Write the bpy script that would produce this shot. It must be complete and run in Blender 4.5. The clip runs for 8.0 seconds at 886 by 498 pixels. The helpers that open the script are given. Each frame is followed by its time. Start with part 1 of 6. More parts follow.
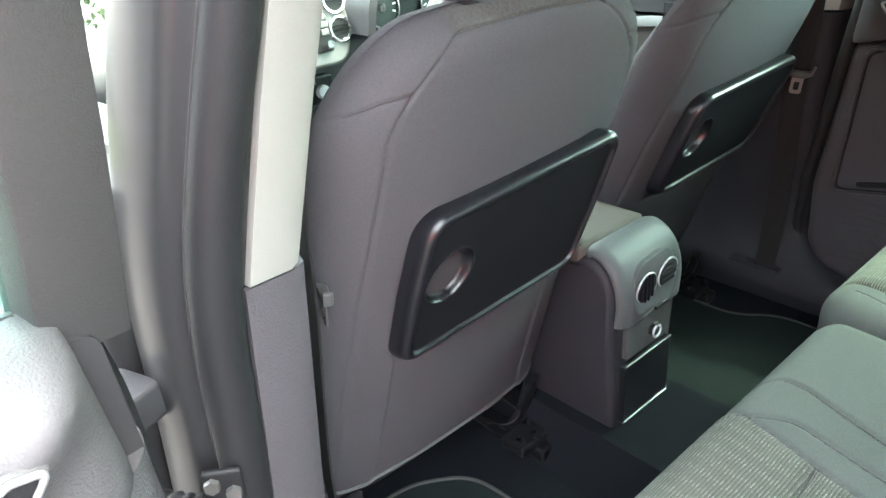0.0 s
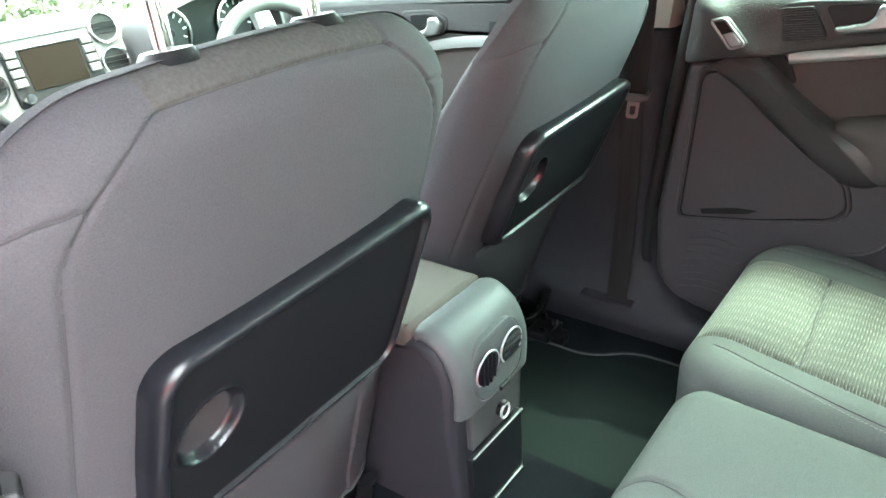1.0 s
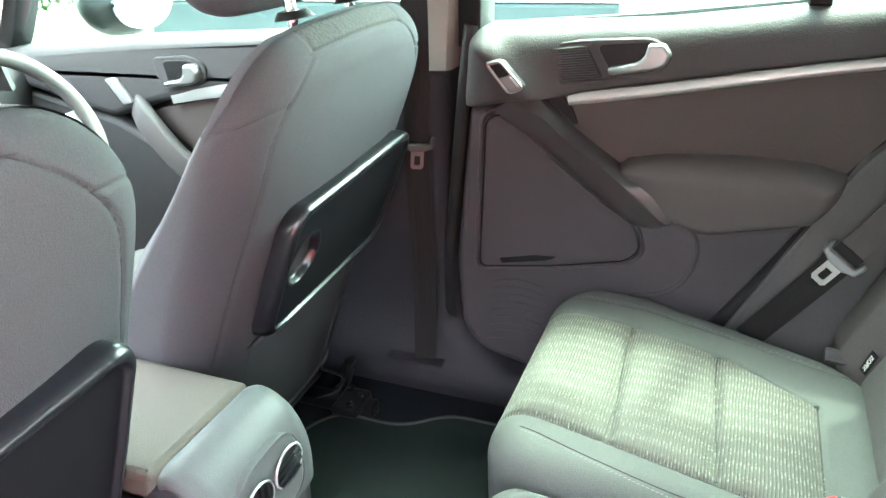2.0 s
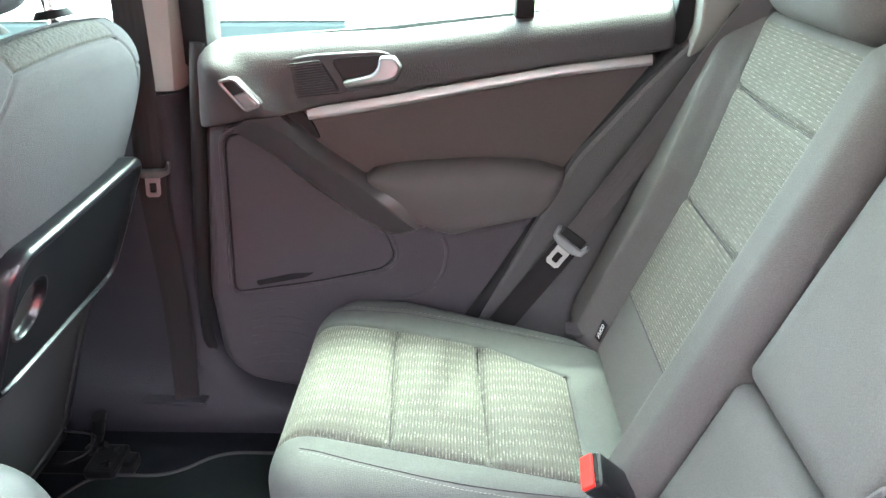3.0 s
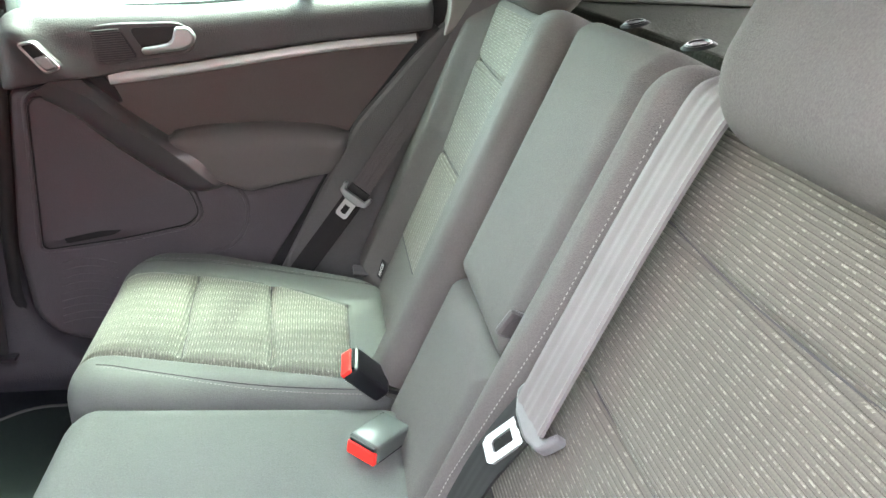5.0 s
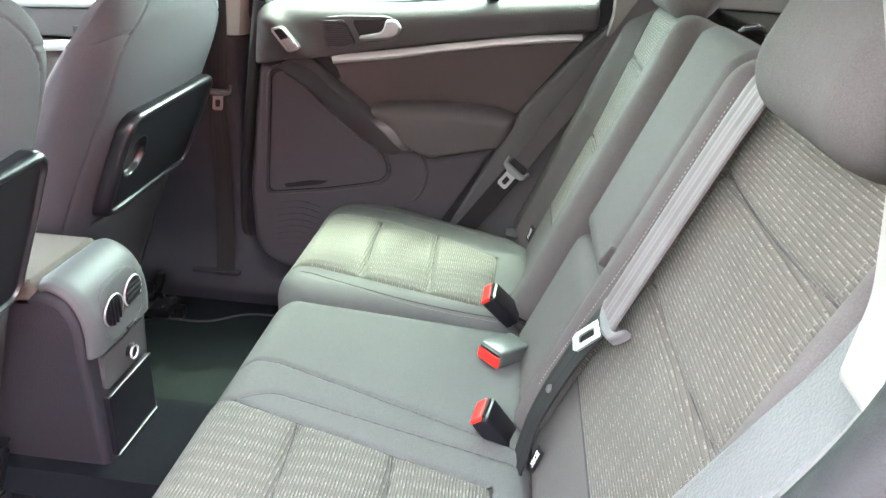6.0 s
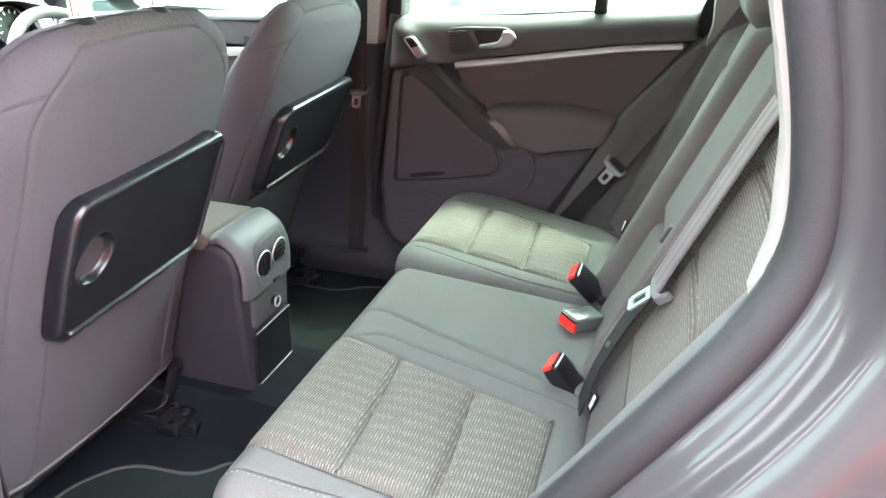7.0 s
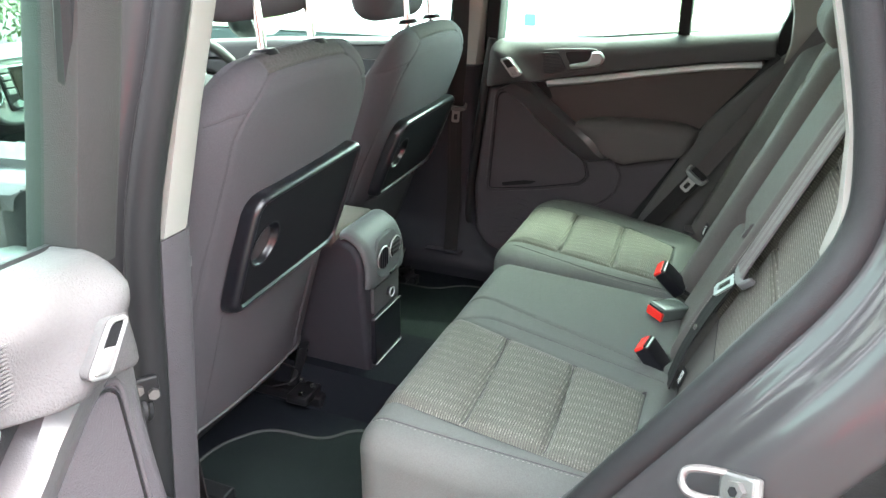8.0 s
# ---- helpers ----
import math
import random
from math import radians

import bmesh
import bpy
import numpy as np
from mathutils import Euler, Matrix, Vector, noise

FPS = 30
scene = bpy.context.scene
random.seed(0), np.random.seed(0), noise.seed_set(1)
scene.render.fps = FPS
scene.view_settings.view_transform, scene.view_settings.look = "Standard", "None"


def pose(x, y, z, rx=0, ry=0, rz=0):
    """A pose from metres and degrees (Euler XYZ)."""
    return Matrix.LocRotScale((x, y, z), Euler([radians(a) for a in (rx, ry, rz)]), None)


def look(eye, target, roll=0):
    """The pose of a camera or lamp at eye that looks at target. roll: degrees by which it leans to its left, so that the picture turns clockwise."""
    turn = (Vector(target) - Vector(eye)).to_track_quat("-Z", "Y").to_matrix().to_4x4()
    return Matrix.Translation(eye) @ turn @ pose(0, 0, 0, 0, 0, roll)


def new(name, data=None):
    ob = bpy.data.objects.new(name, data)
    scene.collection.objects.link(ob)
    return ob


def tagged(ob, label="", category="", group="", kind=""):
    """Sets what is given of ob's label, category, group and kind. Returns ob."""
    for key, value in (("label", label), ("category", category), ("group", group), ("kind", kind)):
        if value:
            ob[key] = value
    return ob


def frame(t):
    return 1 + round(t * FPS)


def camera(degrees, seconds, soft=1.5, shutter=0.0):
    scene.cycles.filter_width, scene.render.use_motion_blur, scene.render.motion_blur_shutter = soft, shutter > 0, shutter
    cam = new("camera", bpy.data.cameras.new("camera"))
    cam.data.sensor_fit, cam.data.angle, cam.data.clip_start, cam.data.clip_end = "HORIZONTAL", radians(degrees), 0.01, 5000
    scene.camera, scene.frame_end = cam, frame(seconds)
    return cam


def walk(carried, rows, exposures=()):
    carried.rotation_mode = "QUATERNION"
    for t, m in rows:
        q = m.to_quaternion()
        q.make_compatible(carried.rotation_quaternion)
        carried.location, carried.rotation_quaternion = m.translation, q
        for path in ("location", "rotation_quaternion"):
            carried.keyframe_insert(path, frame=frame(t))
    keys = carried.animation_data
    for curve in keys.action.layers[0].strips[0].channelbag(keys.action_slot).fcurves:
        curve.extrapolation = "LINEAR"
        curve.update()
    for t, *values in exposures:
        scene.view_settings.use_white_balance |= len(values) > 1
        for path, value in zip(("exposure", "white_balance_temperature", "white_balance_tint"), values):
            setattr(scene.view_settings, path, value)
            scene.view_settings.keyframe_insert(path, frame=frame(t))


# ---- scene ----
cam = camera(62.7, 8.0)
PATH = [
    (0, (0.394, -1.026, 1.451), (-0.969, 0.134, 0.56), -4.3),
    (0.5, (0.314, -0.922, 1.452), (-0.919, 0.369, 0.551), -4.0),
    (1, (0.281, -0.773, 1.444), (-0.815, 0.635, 0.542), -3.8),
    (1.2, (0.272, -0.706, 1.446), (-0.753, 0.755, 0.545), -3.4),
    (2.3, (0.254, -0.545, 1.454), (-0.264, 1.177, 0.579), -2.1),
    (2.5, (0.233, -0.544, 1.448), (-0.128, 1.221, 0.579), -1.1),
    (3, (0.258, -0.556, 1.447), (0.197, 1.249, 0.588), -0.5),
    (3.5, (0.272, -0.582, 1.449), (0.513, 1.209, 0.594), 0.5),
    (4, (0.31, -0.615, 1.423), (0.766, 1.15, 0.599), 1.3),
    (4.2, (0.326, -0.639, 1.426), (0.824, 1.109, 0.592), 1.3),
    (5.3, (0.399, -0.857, 1.414), (0.573, 0.96, 0.598), 3.5),
    (5.5, (0.403, -0.9, 1.419), (0.471, 0.923, 0.598), 3.4),
    (6, (0.435, -1.071, 1.437), (0.273, 0.744, 0.613), 3.4),
    (6.5, (0.48, -1.185, 1.463), (0.135, 0.601, 0.632), 3.2),
    (7, (0.543, -1.278, 1.474), (0.028, 0.472, 0.654), 1.9),
    (7.2, (0.548, -1.324, 1.478), (-0.004, 0.419, 0.667), 1.2),
    (7.5, (0.55, -1.389, 1.496), (-0.067, 0.337, 0.695), 0.8),
    (8, (0.527, -1.498, 1.512), (-0.162, 0.209, 0.73), 0.4),
]
walk(cam, [(t, look(eye, target, roll)) for t, eye, target, roll in PATH], exposures=[(0.0, 6.15, 7150, 3), (0.5, 6.55, 7120, 3), (1.0, 6.66, 7170, 2), (2.5, 7.13, 7200, 15), (3.2, 7.1, 7120, 21), (4.0, 6.87, 7520, 13), (5.5, 6.92, 7370, 18), (6.5, 6.75, 7440, 18), (7.0, 6.56, 7400, 16), (7.5, 6.37, 7370, 14), (8.0, 6.0, 7330, 7)])
from mathutils.geometry import tessellate_polygon

# ---- world, sun, exposure ----
SUN_TO = Vector((0.20, 0.46, 1.0)).normalized()
world = bpy.data.worlds.new("sky")
scene.world = world
world.use_nodes = True
_n, _l = world.node_tree.nodes, world.node_tree.links
_sky = _n.new("ShaderNodeTexSky")
_sky.sky_type, _sky.sun_disc = "NISHITA", False
_sky.sun_elevation = math.asin(SUN_TO.z)
_sky.sun_rotation = math.atan2(SUN_TO.x, SUN_TO.y)
_sky.air_density, _sky.dust_density = 1.0, 2.5
_haze = _n.new("ShaderNodeHueSaturation")
_haze.inputs["Saturation"].default_value = 0.45
_l.new(_sky.outputs[0], _haze.inputs["Color"])
_l.new(_haze.outputs[0], _n["Background"].inputs[0])
_n["Background"].inputs[1].default_value = 0.15
_sun = bpy.data.lights.new("sun", "SUN")
_sun.energy, _sun.angle, _sun.color = 0.105, radians(1.0), (1.0, 0.98, 0.95)
sun = new("sun", _sun)
sun.matrix_world = look(SUN_TO * 20, (0, 0, 0))


# ---- materials ----
def mat(name, color, rough=0.6, metal=0.0, grain=0.0, scale=400.0, bump=0.0, bscale=600.0, patch=0.0, pscale=6.0, coat=0.0, spec=0.16, tex="Object"):
    m = bpy.data.materials.new(name)
    m.use_nodes = True
    n, l = m.node_tree.nodes, m.node_tree.links
    b = n["Principled BSDF"]
    b.inputs["Roughness"].default_value = rough
    b.inputs["Metallic"].default_value = metal
    b.inputs["Coat Weight"].default_value = coat
    b.inputs["Coat Roughness"].default_value = 0.05
    b.inputs["Specular IOR Level"].default_value = spec
    b.inputs["Base Color"].default_value = (*color, 1)
    co = n.new("ShaderNodeTexCoord")
    if grain or patch:
        fine, wide = n.new("ShaderNodeTexNoise"), n.new("ShaderNodeTexNoise")
        fine.inputs["Scale"].default_value, wide.inputs["Scale"].default_value = scale, pscale
        fine.inputs["Detail"].default_value, wide.inputs["Detail"].default_value = 2, 4
        l.new(co.outputs[tex], fine.inputs["Vector"]), l.new(co.outputs[tex], wide.inputs["Vector"])
        add = n.new("ShaderNodeMath")
        add.operation = "MULTIPLY_ADD"
        l.new(fine.outputs["Fac"], add.inputs[0])
        add.inputs[1].default_value = grain
        w = n.new("ShaderNodeMath")
        w.operation = "MULTIPLY_ADD"
        l.new(wide.outputs["Fac"], w.inputs[0])
        w.inputs[1].default_value, w.inputs[2].default_value = patch, 1 - 0.5 * (grain + patch)
        l.new(w.outputs[0], add.inputs[2])
        mix = n.new("ShaderNodeVectorMath")
        mix.operation = "SCALE"
        mix.inputs[0].default_value = color
        l.new(add.outputs[0], mix.inputs["Scale"])
        l.new(mix.outputs[0], b.inputs["Base Color"])
        r = n.new("ShaderNodeMath")
        r.operation = "MULTIPLY_ADD"
        l.new(wide.outputs["Fac"], r.inputs[0])
        r.inputs[1].default_value, r.inputs[2].default_value = 0.25 * rough, rough * 0.87
        l.new(r.outputs[0], b.inputs["Roughness"])
    if bump:
        bt, bp = n.new("ShaderNodeTexNoise"), n.new("ShaderNodeBump")
        bt.inputs["Scale"].default_value, bt.inputs["Detail"].default_value = bscale, 2
        l.new(co.outputs[tex], bt.inputs["Vector"])
        bp.inputs["Strength"].default_value, bp.inputs["Distance"].default_value = bump, 0.002
        l.new(bt.outputs["Fac"], bp.inputs["Height"])
        l.new(bp.outputs["Normal"], b.inputs["Normal"])
    return m


def glass(name, color, gloss=0.06):
    m = bpy.data.materials.new(name)
    m.use_nodes = True
    n, l = m.node_tree.nodes, m.node_tree.links
    n.remove(n["Principled BSDF"])
    t, g, x, fr = (n.new("ShaderNode" + k) for k in ("BsdfTransparent", "BsdfGlossy", "MixShader", "LayerWeight"))
    t.inputs[0].default_value = (*color, 1)
    g.inputs["Roughness"].default_value = 0.02
    fr.inputs["Blend"].default_value = 0.5
    pw, sc = n.new("ShaderNodeMath"), n.new("ShaderNodeMath")
    pw.operation, sc.operation = "POWER", "MULTIPLY_ADD"
    l.new(fr.outputs["Facing"], pw.inputs[0])
    pw.inputs[1].default_value, sc.inputs[1].default_value, sc.inputs[2].default_value = 4.0, 0.40, 0.03
    l.new(pw.outputs[0], sc.inputs[0])
    l.new(sc.outputs[0], x.inputs[0]), l.new(t.outputs[0], x.inputs[1]), l.new(g.outputs[0], x.inputs[2])
    l.new(x.outputs[0], n["Material Output"].inputs["Surface"])
    return m


def pattern_cloth(name, base, light, row=0.030, tick=0.0040, tall=0.42, turn=math.pi / 2, stagger=0.22, slim=0.43, ribs=0.20, fine=1.0, sway=0.008):
    """Woven seat cloth: fine ribs with rows of small light ticks. Reads the UV map, in metres."""
    m = bpy.data.materials.new(name)
    m.use_nodes = True
    n, l = m.node_tree.nodes, m.node_tree.links
    b = n["Principled BSDF"]
    b.inputs["Roughness"].default_value = 0.92
    b.inputs["Specular IOR Level"].default_value = 0.07
    b.inputs["Sheen Weight"].default_value = 0.05
    uv, mp, sp = n.new("ShaderNodeUVMap"), n.new("ShaderNodeMapping"), n.new("ShaderNodeSeparateXYZ")
    uv.uv_map = "metres"
    mp.inputs["Rotation"].default_value[2] = turn
    l.new(uv.outputs[0], mp.inputs[0])
    warp = n.new("ShaderNodeTexNoise")
    warp.inputs["Scale"].default_value = 9.0
    l.new(mp.outputs[0], warp.inputs["Vector"])
    wadd = n.new("ShaderNodeVectorMath")
    wadd.operation = "MULTIPLY_ADD"
    l.new(warp.outputs["Color"], wadd.inputs[0])
    wadd.inputs[1].default_value = (sway, sway * 1.4, 0)
    l.new(mp.outputs[0], wadd.inputs[2])
    l.new(wadd.outputs[0], sp.inputs[0])

    def math_(op, a, v=None, c=None):
        k = n.new("ShaderNodeMath")
        k.operation = op
        for i, s in enumerate((a, v, c)):
            if s is None:
                continue
            if isinstance(s, (int, float)):
                k.inputs[i].default_value = s
            else:
                l.new(s, k.inputs[i])
        return k.outputs[0]
    fx = math_("FRACT", math_("DIVIDE", sp.outputs[0], tick))
    odd = math_("MODULO", math_("FLOOR", math_("DIVIDE", math_("ADD", sp.outputs[0], 10.0), tick)), 2.0)
    rowno = math_("ADD", math_("DIVIDE", sp.outputs[1], row), math_("MULTIPLY", odd, stagger))
    fy = math_("FRACT", rowno)
    inx = math_("MULTIPLY", math_("GREATER_THAN", fx, 0.25), math_("LESS_THAN", fx, 0.25 + slim))
    iny = math_("LESS_THAN", fy, tall)
    speck = n.new("ShaderNodeTexNoise")
    speck.inputs["Scale"].default_value = 260.0
    l.new(mp.outputs[0], speck.inputs["Vector"])
    some = math_("MULTIPLY_ADD", speck.outputs["Fac"], 3.4, -1.35)
    some = math_("MINIMUM", math_("MAXIMUM", some, 0.0), 1.0)
    fac = math_("MULTIPLY", math_("MULTIPLY", inx, iny), some)
    rib = math_("SINE", math_("MULTIPLY", sp.outputs[0], 2 * math.pi * fine / tick))
    line = math_("MAXIMUM", math_("SUBTRACT", 1.0, math_("MULTIPLY", fx, 5.0)), 0.0)
    weave = n.new("ShaderNodeTexNoise")
    weave.inputs["Scale"].default_value, weave.inputs["Detail"].default_value = 700.0, 1.0
    l.new(mp.outputs[0], weave.inputs["Vector"])
    wide = n.new("ShaderNodeTexNoise")
    wide.inputs["Scale"].default_value = 12.0
    l.new(mp.outputs[0], wide.inputs["Vector"])
    mott = math_("MULTIPLY_ADD", math_("ADD", weave.outputs["Fac"], math_("MULTIPLY", wide.outputs["Fac"], 0.6)), 0.5, 0.6)
    dark = math_("MULTIPLY", math_("SUBTRACT", math_("MULTIPLY_ADD", rib, ribs * 0.3, 1.0), math_("MULTIPLY", line, ribs * 1.9)), mott)
    col = n.new("ShaderNodeVectorMath")
    col.operation = "SCALE"
    col.inputs[0].default_value = base
    l.new(dark, col.inputs["Scale"])
    mix = n.new("ShaderNodeMix")
    mix.data_type = "RGBA"
    l.new(fac, mix.inputs[0])
    l.new(col.outputs[0], mix.inputs[6])
    mix.inputs[7].default_value = (*light, 1)
    l.new(mix.outputs[2], b.inputs["Base Color"])
    bp = n.new("ShaderNodeBump")
    bp.inputs["Strength"].default_value, bp.inputs["Distance"].default_value = 0.5, 0.0015
    l.new(math_("ADD", math_("MULTIPLY", rib, 0.45), fac), bp.inputs["Height"])
    l.new(bp.outputs["Normal"], b.inputs["Normal"])
    return m


CLOTH = mat("grey_seat_cloth", (0.066, 0.069, 0.066), 0.9, grain=0.5, scale=560, bump=0.4, bscale=700, patch=0.3, pscale=5, spec=0.08)
# Same cloth as CLOTH, toned darker and browner for the light backrests get.
CLOTH_BACK = mat("shade_toned_back_cloth", (0.064, 0.059, 0.057), 0.9, grain=0.5, scale=560, bump=0.4, bscale=700, patch=0.3, pscale=5, spec=0.07)
CLOTH_DARK = mat("dark_seat_cloth", (0.085, 0.083, 0.086), 0.9, grain=0.4, scale=900, bump=0.3, bscale=1200, patch=0.2, pscale=7, spec=0.08)
PATTERN = pattern_cloth("ticked_seat_cloth", (0.074, 0.073, 0.064), (0.175, 0.17, 0.15), row=0.026, tick=0.0045, tall=0.42, stagger=0.18, slim=0.36, ribs=0.50)
PATTERN_BACK = pattern_cloth("ticked_back_cloth", (0.066, 0.059, 0.051), (0.160, 0.150, 0.130), row=0.030, tick=0.0045, tall=0.44, stagger=0.30, slim=0.29, ribs=0.42, sway=0.003)
SEATBACK = mat("dark_front_seat_cloth", (0.047, 0.0440, 0.0490), 0.9, grain=0.5, scale=560, bump=0.4, bscale=700, patch=0.25, pscale=5, spec=0.07)
RIBBED = mat("wrinkled_top_cloth", (0.047, 0.044, 0.044), 0.92, grain=0.6, scale=260, bump=0.9, bscale=170, patch=0.3, pscale=12, spec=0.06)
TRIM = mat("charcoal_grained_plastic", (0.042, 0.040, 0.0425), 0.58, grain=0.2, scale=300, bump=0.5, bscale=420, patch=0.15, pscale=4)
# Same charcoal plastic as TRIM, its colour darkened for shade on pillars and sills.
PILLAR = mat("shaded_dark_plastic", (0.0165, 0.016, 0.020), 0.52, grain=0.2, scale=300, bump=0.6, bscale=380, patch=0.15, pscale=4)
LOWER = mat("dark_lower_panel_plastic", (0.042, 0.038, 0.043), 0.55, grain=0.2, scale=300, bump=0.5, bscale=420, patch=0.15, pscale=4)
GRIP = mat("smooth_grip_plastic", (0.040, 0.038, 0.041), 0.36, grain=0.1, scale=400, bump=0.15, bscale=500, patch=0.15, spec=0.5)
TRIM_SOFT = mat("soft_dark_trim", (0.066, 0.061, 0.062), 0.58, grain=0.2, scale=500, bump=0.3, bscale=500, patch=0.15)
INSERT = mat("door_cloth", (0.060, 0.050, 0.050), 0.9, grain=0.5, scale=600, bump=0.4, bscale=700, patch=0.15, spec=0.07)
GLOSS = mat("satin_black_plastic", (0.006, 0.006, 0.008), 0.30, bump=0.06, bscale=700, grain=0.2, patch=0.2, spec=0.4)
BLACK = mat("black_plastic", (0.007, 0.007, 0.008), 0.45, bump=0.2, bscale=500)
RUBBER = mat("black_rubber_seal", (0.009, 0.009, 0.010), 0.55, grain=0.2, scale=200, patch=0.3, bump=0.2)
TRAY_FACE = mat("matt_black_tray_face", (0.0065, 0.0065, 0.0080), 0.50, bump=0.15, bscale=900, grain=0.2, patch=0.15, spec=0.12)
CUP = mat("cup_recess_plastic", (0.030, 0.027, 0.029), 0.6, grain=0.2, patch=0.3, pscale=20)
CREAM = mat("light_grey_pillar_trim", (0.145, 0.139, 0.130), 0.75, grain=0.08, scale=500, patch=0.06, bump=0.15)
SILVER = mat("satin_silver_trim", (0.30, 0.305, 0.31), 0.36, metal=0.45, patch=0.1, grain=0.05)
SATIN = mat("dull_satin_metal", (0.20, 0.20, 0.205), 0.42, metal=0.6, patch=0.1, grain=0.05)
SATIN_LIGHT = mat("satin_handle_metal", (0.21, 0.212, 0.218), 0.30, metal=0.75, patch=0.1, grain=0.05)
CHROME = mat("chrome", (0.82, 0.82, 0.83), 0.12, metal=1.0, patch=0.08)
PAINT = mat("metallic_grey_paint", (0.021, 0.020, 0.0215), 0.50, metal=0.2, grain=0.12, scale=1500, coat=0.22, patch=0.06, spec=0.1)
PAINT.node_tree.nodes["Principled BSDF"].inputs["Coat Roughness"].default_value = 0.12
CARPET = mat("black_carpet", (0.007, 0.008, 0.010), 0.98, grain=0.6, scale=700, bump=0.8, bscale=900, patch=0.35, pscale=14, spec=0.03)
MAT_PILE = mat("grey_mat_pile", (0.0095, 0.0125, 0.0125), 0.98, grain=0.6, scale=800, bump=0.8, bscale=900, patch=0.3, pscale=10, spec=0.03)
# One webbing in three tones, standing for how light falls on each run.
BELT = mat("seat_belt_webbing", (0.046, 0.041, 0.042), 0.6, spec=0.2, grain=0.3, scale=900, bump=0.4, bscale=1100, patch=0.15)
BELT_LIT = mat("lit_belt_webbing", (0.090, 0.080, 0.081), 0.65, spec=0.12, grain=0.25, scale=1600, bump=0.12, bscale=2200, patch=0.35, pscale=18)
RED = mat("red_button_plastic", (0.55, 0.025, 0.02), 0.4, patch=0.15)
HEADLINER = mat("light_headliner", (0.70, 0.69, 0.65), 0.95, grain=0.2, scale=900, patch=0.08)
GLASS = glass("green_tinted_glass", (0.745, 0.92, 0.865))
DARK_GLASS = glass("dark_rear_glass", (0.30, 0.37, 0.33))
SIDE_TRIM = mat("grey_grained_side_trim", (0.060, 0.060, 0.061), 0.55, grain=0.2, scale=300, bump=0.5, bscale=420, patch=0.15, pscale=4)
CLEAR = glass("clear_windscreen", (0.88, 0.95, 0.915))
# Dark tone drawn along seams in place of the shade in their grooves.
CREASE = mat("seam_crease_shade", (0.030, 0.028, 0.030), 0.9)
STITCH = mat("pale_stitching", (0.135, 0.13, 0.122), 0.8)
DULL_STEEL = mat("dull_steel", (0.12, 0.115, 0.115), 0.45, metal=0.8, patch=0.3, pscale=40, grain=0.2)
BRIGHT_STEEL = mat("brushed_tongue_steel", (0.36, 0.36, 0.36), 0.36, metal=0.9, patch=0.3, pscale=40, grain=0.2)
LABEL = mat("white_label_print", (0.7, 0.7, 0.68), 0.7)
STEEL = mat("zinc_steel", (0.68, 0.68, 0.67), 0.25, metal=1.0, patch=0.4, pscale=40, grain=0.2)


# ---- builders ----
def mesh_from(verts, faces, mats, smooth=True, fmat=None, uvs=None, angle=40):
    me = bpy.data.meshes.new("mesh")
    me.from_pydata([tuple(v) for v in verts], [], [tuple(f) for f in faces])
    for m in mats:
        me.materials.append(m)
    if fmat is not None:
        me.polygons.foreach_set("material_index", fmat)
    if uvs is not None:
        layer = me.uv_layers.new(name="metres")
        idx = np.empty(len(me.loops), dtype=np.int32)
        me.loops.foreach_get("vertex_index", idx)
        layer.data.foreach_set("uv", np.asarray(uvs, dtype=np.float32)[idx].ravel())
    bm = bmesh.new()
    bm.from_mesh(me)
    bmesh.ops.recalc_face_normals(bm, faces=bm.faces)
    for f in bm.faces:
        f.smooth = smooth
    if smooth:
        lim = radians(angle)
        for e in bm.edges:
            if len(e.link_faces) == 2 and e.calc_face_angle(0) > lim:
                e.smooth = False
    bm.to_mesh(me)
    bm.free()
    return me


def thing(name, label, category, group="", kind="", at=(0, 0, 0)):
    ob = new(name)
    ob.location = at
    ob.empty_display_size = 0.05
    return tagged(ob, label, category, group, kind)


def put(name, me, parent=None, label="", kind=""):
    ob = new(name, me)
    if parent is not None:
        ob.parent = parent
        up, m = parent, Matrix.Translation((0, 0, 0))
        while up is not None:
            m = Matrix.Translation(-up.location) @ m
            up = up.parent
        ob.matrix_parent_inverse = Matrix.Identity(4)
        ob.location = m.translation
    return tagged(ob, label, "", "", kind)


def part(name, bm, material, parent=None, label="", smooth=True, angle=40):
    """Links a bmesh as one mesh object under a thing or under a part."""
    flat = [f.tag for f in bm.faces]
    bmesh.ops.recalc_face_normals(bm, faces=bm.faces)
    me = bpy.data.meshes.new(name)
    for f, even in zip(bm.faces, flat):
        f.smooth = smooth and not even and len(f.verts) < 9
    if smooth:
        for e in bm.edges:
            if len(e.link_faces) == 2 and e.calc_face_angle(0) > radians(angle):
                e.smooth = False
    bm.to_mesh(me)
    bm.free()
    for m in (material if isinstance(material, (list, tuple)) else [material]):
        me.materials.append(m)
    return put(name, me, parent, label)


def same_place(p):
    return p


